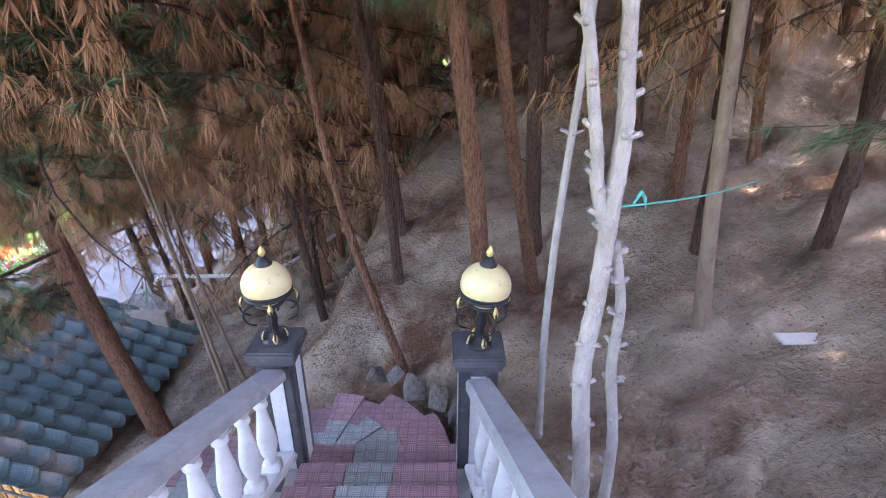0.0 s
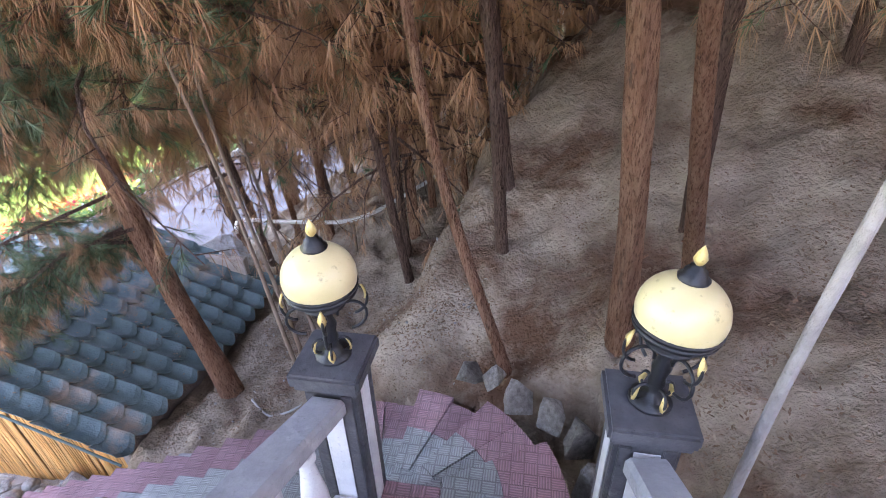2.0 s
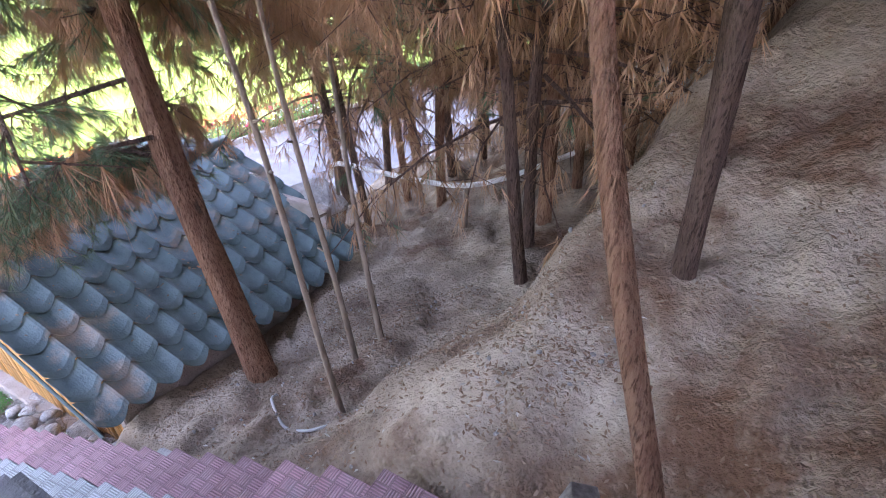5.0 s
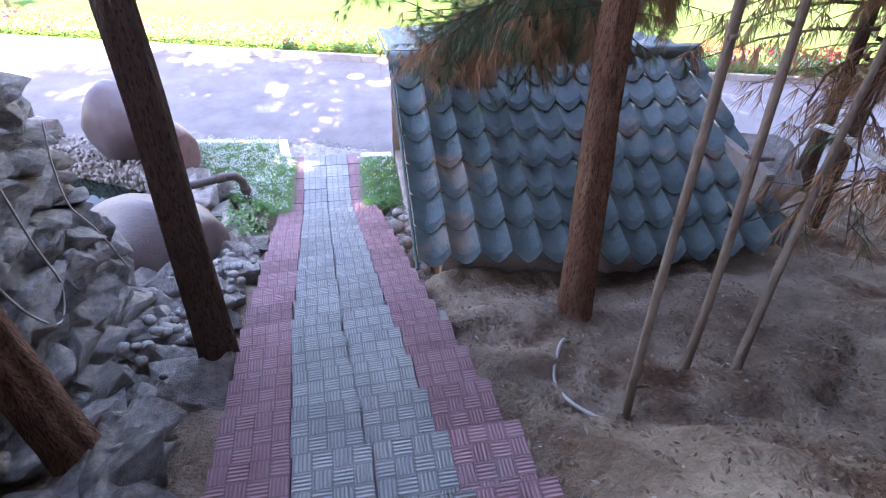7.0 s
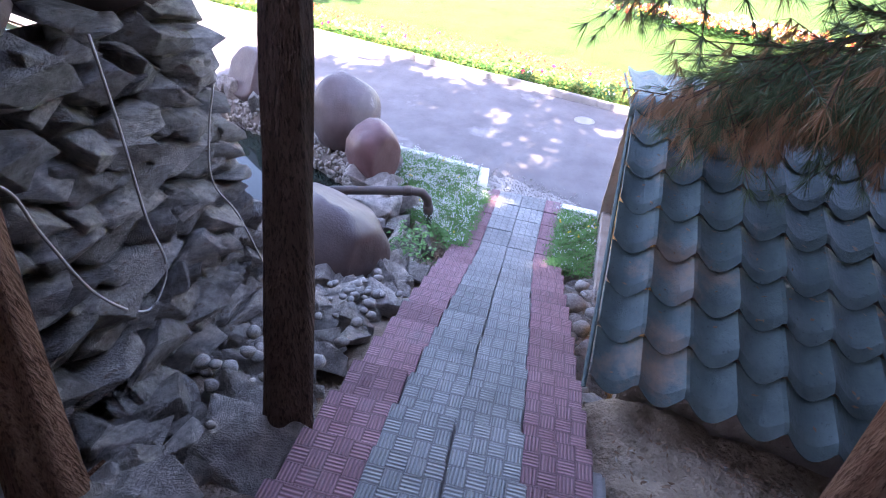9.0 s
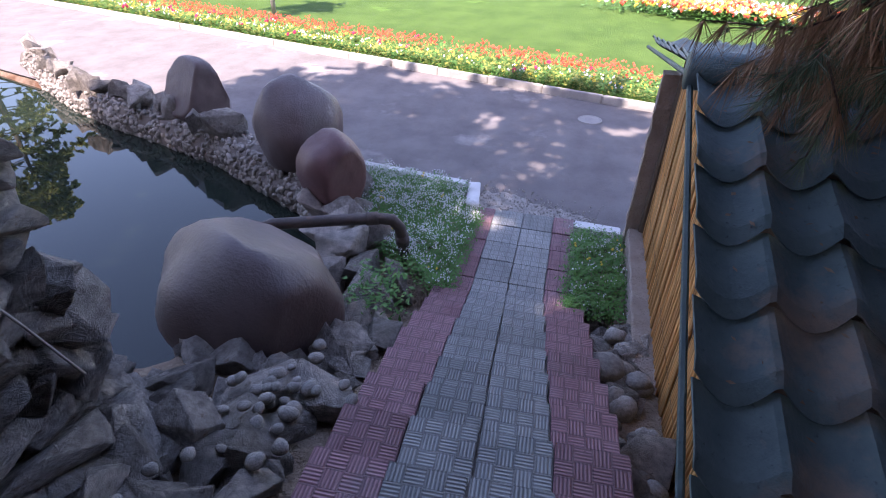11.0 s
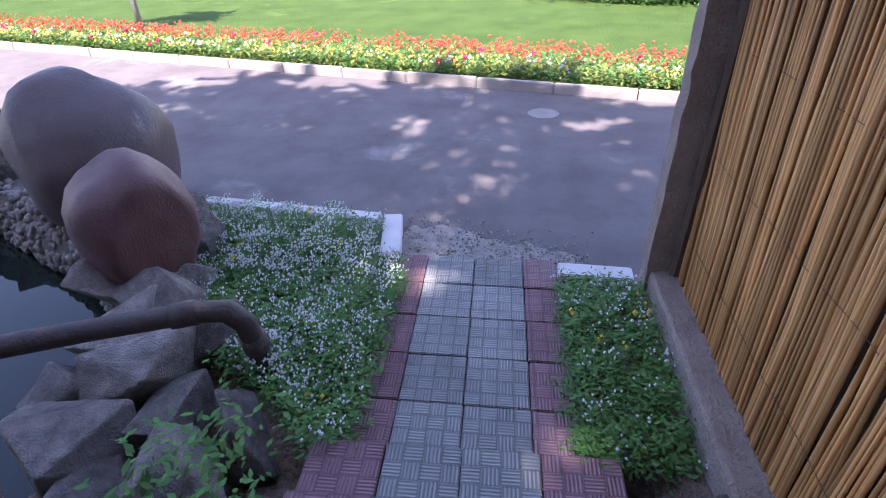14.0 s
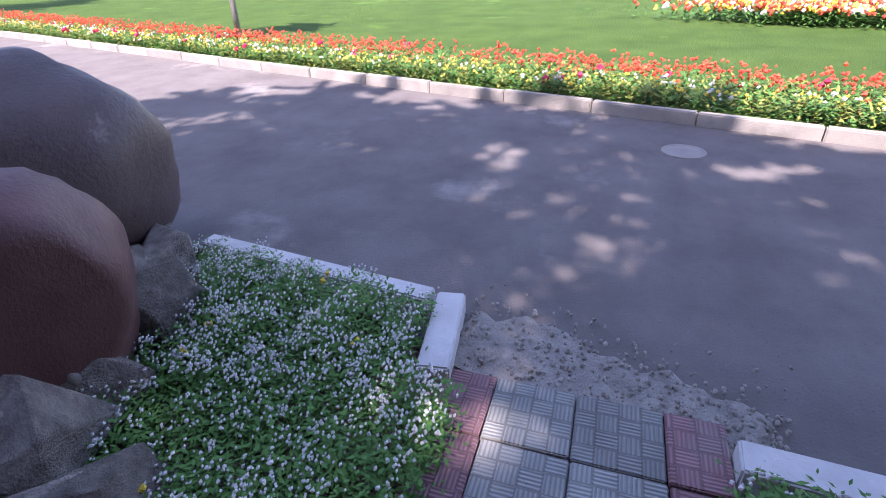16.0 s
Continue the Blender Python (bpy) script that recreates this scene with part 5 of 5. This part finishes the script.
b = Build()
p0, p1 = (0.52, 1.53, 5.14), (2.0, 3.1, 4.75)
b.tube([tuple(p0[i] + (p1[i] - p0[i]) * k / 8 - (0.03 * math.sin(math.pi * k / 8) if i == 2 else 0) for i in range(3)) for k in range(9)], [0.004] * 9, 5)
b.tube([(0.66, 1.68, 5.10), (0.69, 1.71, 5.13), (0.72, 1.74, 5.10), (0.735, 1.755, 5.05)], [0.005, 0.009, 0.007, 0.003], 6)
tagged(b.ob("twine", M_TWINE, True), "turquoise twine tied between the pale stems", "twine")

cab = Build()
cab_pts = curve_through([(-3.37, 1.56, 2.83), (-3.37, 1.56, 2.49), (-3.34, 1.58, 2.10), (-3.36, 1.58, 1.81), (-3.19, 1.59, 1.69), (-2.98, 1.64, 1.97), (-2.88, 1.66, 2.32), (-2.85, 1.66, 2.50), (-2.78, 1.66, 2.58)])
cab.tube(cab_pts, [0.006] * len(cab_pts), 6)
tagged(cab.ob("cable", M_CABLE, True), "pale grey cable looped down the rock wall", "cable", "cables on the rock wall")
cab = Build()
cab_pts = curve_through([(-3.96, 1.54, 2.47), (-3.86, 1.54, 2.26), (-3.79, 1.56, 2.03), (-3.92, 1.56, 1.76), (-4.05, 1.57, 1.31)])
cab.tube(cab_pts, [0.005] * len(cab_pts), 6)
tagged(cab.ob("cable", M_CABLE, True), "thin cable hanging on the rock wall", "cable", "cables on the rock wall")
hose = Build()
hp = [(-2.95, 4.42), (-2.85, 4.3), (-2.65, 4.2), (-2.45, 4.2), (-2.32, 4.3)]
hp = curve_through([(x, y, terrain(x, y) + 0.02) for x, y in hp])
hose.tube(hp, [0.011] * len(hp), 7)
tagged(hose.ob("hose", M_CABLE, True), "short grey hose lying on the soil", "hose")
b = Build()
b.box(-0.25, 0.25, -0.05, 0.05, 0, 0.015, 0.004)
o = b.ob("plank", M_CABLE)
o.matrix_basis = pose(2.35, 2.75, terrain(2.35, 2.75) + 0.01, 10, 8, 12)
tagged(o, "weathered grey plank lying on the slope", "plank")

# loose grit on the apron
gr = random.Random(91)
grit = Build()
for i in range(700):
    q = on_road(gr.uniform(-1.38, -0.08), gr.gauss(0.12, 0.16), 0.012)
    r = gr.uniform(0.004, 0.012)
    m = pose(q.x, q.y, q.z, gr.uniform(0, 360), gr.uniform(0, 360), 0) @ Matrix.Diagonal((r * 1.3, r, r * 0.8, 1))
    grit.add([m @ v for v in IV], IF)
tagged(grit.ob("grit", M_PALEROCK), "pale grit on the crumbled concrete apron", "gravel", kind="stuff")

# fallen leaves and chips on the soil
lr = random.Random(77)
leafs, chips, stones = Build(), Build(), Build()
for i in range(24000):
    if i % 3 == 0:
        x, y = lr.uniform(-3.8, -0.6), lr.uniform(3.7, 6.0)
    elif i % 3 == 1:
        x, y = lr.uniform(-1.2, 2.8), lr.uniform(3.2, 7.0)
    else:
        x, y = lr.uniform(0.4, 3.0), lr.uniform(0.3, 4.5)
    if -1.15 < x < 0.3 and y < 3.75 or (lr.random() < 0.75 and noise.noise(Vector((x * 1.4, y * 1.4, 2.2))) < 0.08):
        continue
    z = terrain(x, y) + 0.006
    r = lr.uniform(0.005, 0.014)
    a = lr.uniform(0, 6.28)
    v = [(x + r * 1.6 * math.cos(a), y + r * 1.6 * math.sin(a), z + lr.uniform(0, 0.012)), (x - r * 0.6 * math.sin(a), y + r * 0.6 * math.cos(a), z + 0.004),
         (x - r * 1.6 * math.cos(a), y - r * 1.6 * math.sin(a), z + lr.uniform(0, 0.012)), (x + r * 0.6 * math.sin(a), y - r * 0.6 * math.cos(a), z + 0.008)]
    (chips if i % 30 == 0 else leafs).add(v, [(0, 1, 2, 3)])
    if i % 120 == 0:
        m = pose(x, y, z, lr.uniform(0, 360), lr.uniform(0, 360), 0) @ Matrix.Diagonal((r * 1.5, r, r, 1))
        stones.add([m @ q for q in IV], IF)
debris = Build()
for i in range(420):
    t, y = lr.random() ** 0.7, lr.uniform(Y0 + 0.1, Y1 - 0.1)
    x, z = EX0 + (RX - EX0) * t, EZ0 + (RZ - EZ0) * t + 0.085
    a, r = lr.uniform(0, 6.28), lr.uniform(0.008, 0.022)
    debris.add([(x + r * math.cos(a), y + r * math.sin(a), z), (x - r * 0.4 * math.sin(a), y + r * 0.4 * math.cos(a), z + 0.004), (x - r * math.cos(a), y - r * math.sin(a), z + 0.003), (x + r * 0.4 * math.sin(a), y - r * 0.4 * math.cos(a), z)], [(0, 1, 2, 3)])
tagged(debris.ob("roof_leaves", M_LITTER), "dry leaves and needles lying on the roof", "leaves", kind="stuff")
tagged(leafs.ob("fallen_leaves", M_LITTER), "dry brown leaves scattered on the soil", "leaves", kind="stuff")
tagged(chips.ob("pale_chips", M_PALE), "pale dry leaves and chips on the soil", "leaves", kind="stuff")
tagged(stones.ob("gravel", M_PALEROCK), "small stones scattered on the soil", "gravel", kind="stuff")

# ---- flower beds ----


def plants(name, label, inside, n, height, leaf, flowers, seed, lsize=0.022, ground=0.03):
    rnd = random.Random(seed)
    root = tagged(new(name), label, "flower bed", kind="stuff")
    L = Build()
    F = {}
    for _ in range(n):
        p = inside(rnd)
        if p is None:
            continue
        x, y = p
        h = height * (0.5 + 0.7 * abs(noise.noise(Vector((x * 3.1, y * 3.1, seed)))) + 0.35 * rnd.random())
        for j in range(5):
            z = ground + h * (j + rnd.random()) / 5
            a = rnd.uniform(0, 6.28)
            r = lsize * rnd.uniform(0.6, 1.3)
            c = Vector((x + rnd.gauss(0, 0.03), y + rnd.gauss(0, 0.03), z))
            d = Vector((math.cos(a), math.sin(a), rnd.uniform(-0.2, 0.8))).normalized() * r
            s = Vector((-math.sin(a), math.cos(a), 0)) * r * 0.35
            L.add([c - d * 0.3, c + d * 0.5 + s, c + d * 1.5, c + d * 0.5 - s], [(0, 1, 2, 3)])
        for mat, prob, size, lift, where in flowers:
            if rnd.random() < prob * (1 if where is None else where(x, y)):
                for _k in range(4 if size < 0.012 else 2):
                    r = size * rnd.uniform(0.7, 1.2)
                    m = Matrix.Translation((x + rnd.gauss(0, 0.02), y + rnd.gauss(0, 0.02), ground + h + lift * rnd.random())) @ pose(0, 0, 0, rnd.uniform(0, 90), rnd.uniform(0, 90)) @ Matrix.Diagonal((r, r, r * 0.7, 1))
                    F.setdefault(mat.name, (mat, Build()))[1].add([m @ Vector(q) for q in ((1, 0, 0), (0, 1, 0), (-1, 0, 0), (0, -1, 0), (0, 0, 1), (0, 0, -1))],
                                                                  [(0, 1, 4), (1, 2, 4), (2, 3, 4), (3, 0, 4), (1, 0, 5), (2, 1, 5), (3, 2, 5), (0, 3, 5)])
    o = L.ob("leaves", leaf, False, root)
    tagged(o, kind="stuff")
    for mat, bld in F.values():
        tagged(bld.ob("flowers", mat, False, root), kind="stuff")
    return root


def clump(x, y):
    return 1.0 if noise.noise(Vector((x * 2.3, y * 2.3, 0.5))) > -0.15 else 0.5


def in_bed(rnd):
    x, y = rnd.uniform(-8.35, -6.25), rnd.uniform(0.75, 2.36)
    u = road_u(x, y)
    if x < -8.06 - 0.11 * (2.06 - y) or y < 2.3 - 1.5 * smoothstep(-6.2, -7.3, x) - 0.1 or (y > 2.12 and x < -7.62):
        return None
    return x, y


plants("flower_bed", "bed of small white flowers with bright green leaves", in_bed, 9500, 0.17, M_LEAF, ((M_WHITE_FL, 0.28, 0.008, 0.025, clump), (M_YEL_FL, 0.0012, 0.016, 0.02, None)), 3, 0.017)


def in_strip(rnd):
    x, y = rnd.uniform(-7.52, -6.32), rnd.uniform(3.26, 3.72)
    return (x, y) if road_u(x, y) > 0.1 else None


plants("flower_strip", "green strip of low flowering plants beside the hut plinth", in_strip, 1500, 0.16, M_LEAF, ((M_WHITE_FL, 0.04, 0.008, 0.02, None), (M_YEL_FL, 0.006, 0.014, 0.02, None)), 4, 0.018)


def in_shrub(rnd):
    return rnd.gauss(-5.95, 0.16), rnd.gauss(1.9, 0.1)


plants("shrub", "small leafy green shrub among the rocks", in_shrub, 90, 0.32, M_LEAF, (), 6, 0.03, 0.1)


def in_border(rnd):
    s = rnd.uniform(-22, 9)
    p = on_road(s, far_edge(max(-14, s)) + rnd.uniform(0.12, 1.15))
    return p.x, p.y


def back(x, y):
    """More of the red spikes towards the lawn, in drifts."""
    d = (Vector((x, y, 0)) - R0).dot(RN)
    s = (Vector((x, y, 0)) - R0).dot(RD)
    k = d - far_edge(max(-14, s))
    return smoothstep(0.45, 0.8, k) * (1.0 if noise.noise(Vector((s * 0.6, 0, 3))) > -0.25 else 0.25)


def front(x, y):
    d = (Vector((x, y, 0)) - R0).dot(RN)
    s = (Vector((x, y, 0)) - R0).dot(RD)
    return 1.0 - smoothstep(0.35, 0.75, d - far_edge(max(-14, s)))


plants("flower_border", "long border of red, yellow and white flowers along the lawn", in_border, 15000, 0.2, M_LEAF,
       ((M_RED_FL, 0.3, 0.024, 0.14, back), (M_YEL_FL, 0.10, 0.018, 0.03, front), (M_WHITE_FL, 0.05, 0.022, 0.05, front), (M_MAGENTA_FL, 0.004, 0.045, 0.06, None)), 8, 0.032, 0.09)
plants("leaf_border", "yellow-green foliage at the front of the flower border", in_border, 5500, 0.2, M_LEAF_YEL, (), 9, 0.04, 0.09)


def in_island(rnd):
    s, d = rnd.gauss(0.2, 1.3), rnd.gauss(11.6, 0.35)
    p = on_road(s, d)
    return p.x, p.y


plants("flower_island", "island bed of orange and white flowers in the lawn", in_island, 1800, 0.3, M_LEAF, ((M_RED_FL, 0.3, 0.05, 0.1, None), (M_YEL_FL, 0.3, 0.05, 0.1, None), (M_WHITE_FL, 0.2, 0.05, 0.1, None)), 12, 0.06, 0.1)

# young tree on the lawn
p = on_road(-9.5, far_edge(-9.5) + 1.6)
root = tagged(new("young_tree"), "young tree with whitewashed trunk on the lawn", "tree")
root.location = (p.x, p.y, 0.05)
b = Build()
b.tube([(0, 0, 0), (0.01, 0.01, 1.0), (0.0, 0.02, 2.2)], [0.06, 0.05, 0.035], 10)
b.ob("trunk", M_BARK_PALE, True, root)
limb, green, brown = crown(61, 1.6, 3.6, 1.2, 26, 0.0, 1.0)
tagged(green.ob("leaves", M_LEAF, False, root), kind="stuff")
limb.ob("limbs", M_BARK_THIN, False, root)

# leafy tree across the road that the pond mirrors
root = tagged(new("lawn_tree"), "tall leafy yellow-green tree on the lawn", "tree")
root.location = (-17.8, -18.9, 0.05)
b = Build()
b.tube([(0, 0, 0), (0.1, 0.05, 2.0), (0.0, 0.1, 5.0), (0.1, 0, 8.5)], [0.2, 0.16, 0.1, 0.03], 12, 0.15, 4)
b.ob("trunk", M_BARK_THIN, True, root)
limb, green, brown = crown(63, 2.0, 9.6, 4.2, 90, 0.0, 1.6, 0.02, 7)
tagged(green.ob("leaves", M_LEAF_YEL, False, root), kind="stuff")
limb.ob("limbs", M_BARK_THIN, False, root)
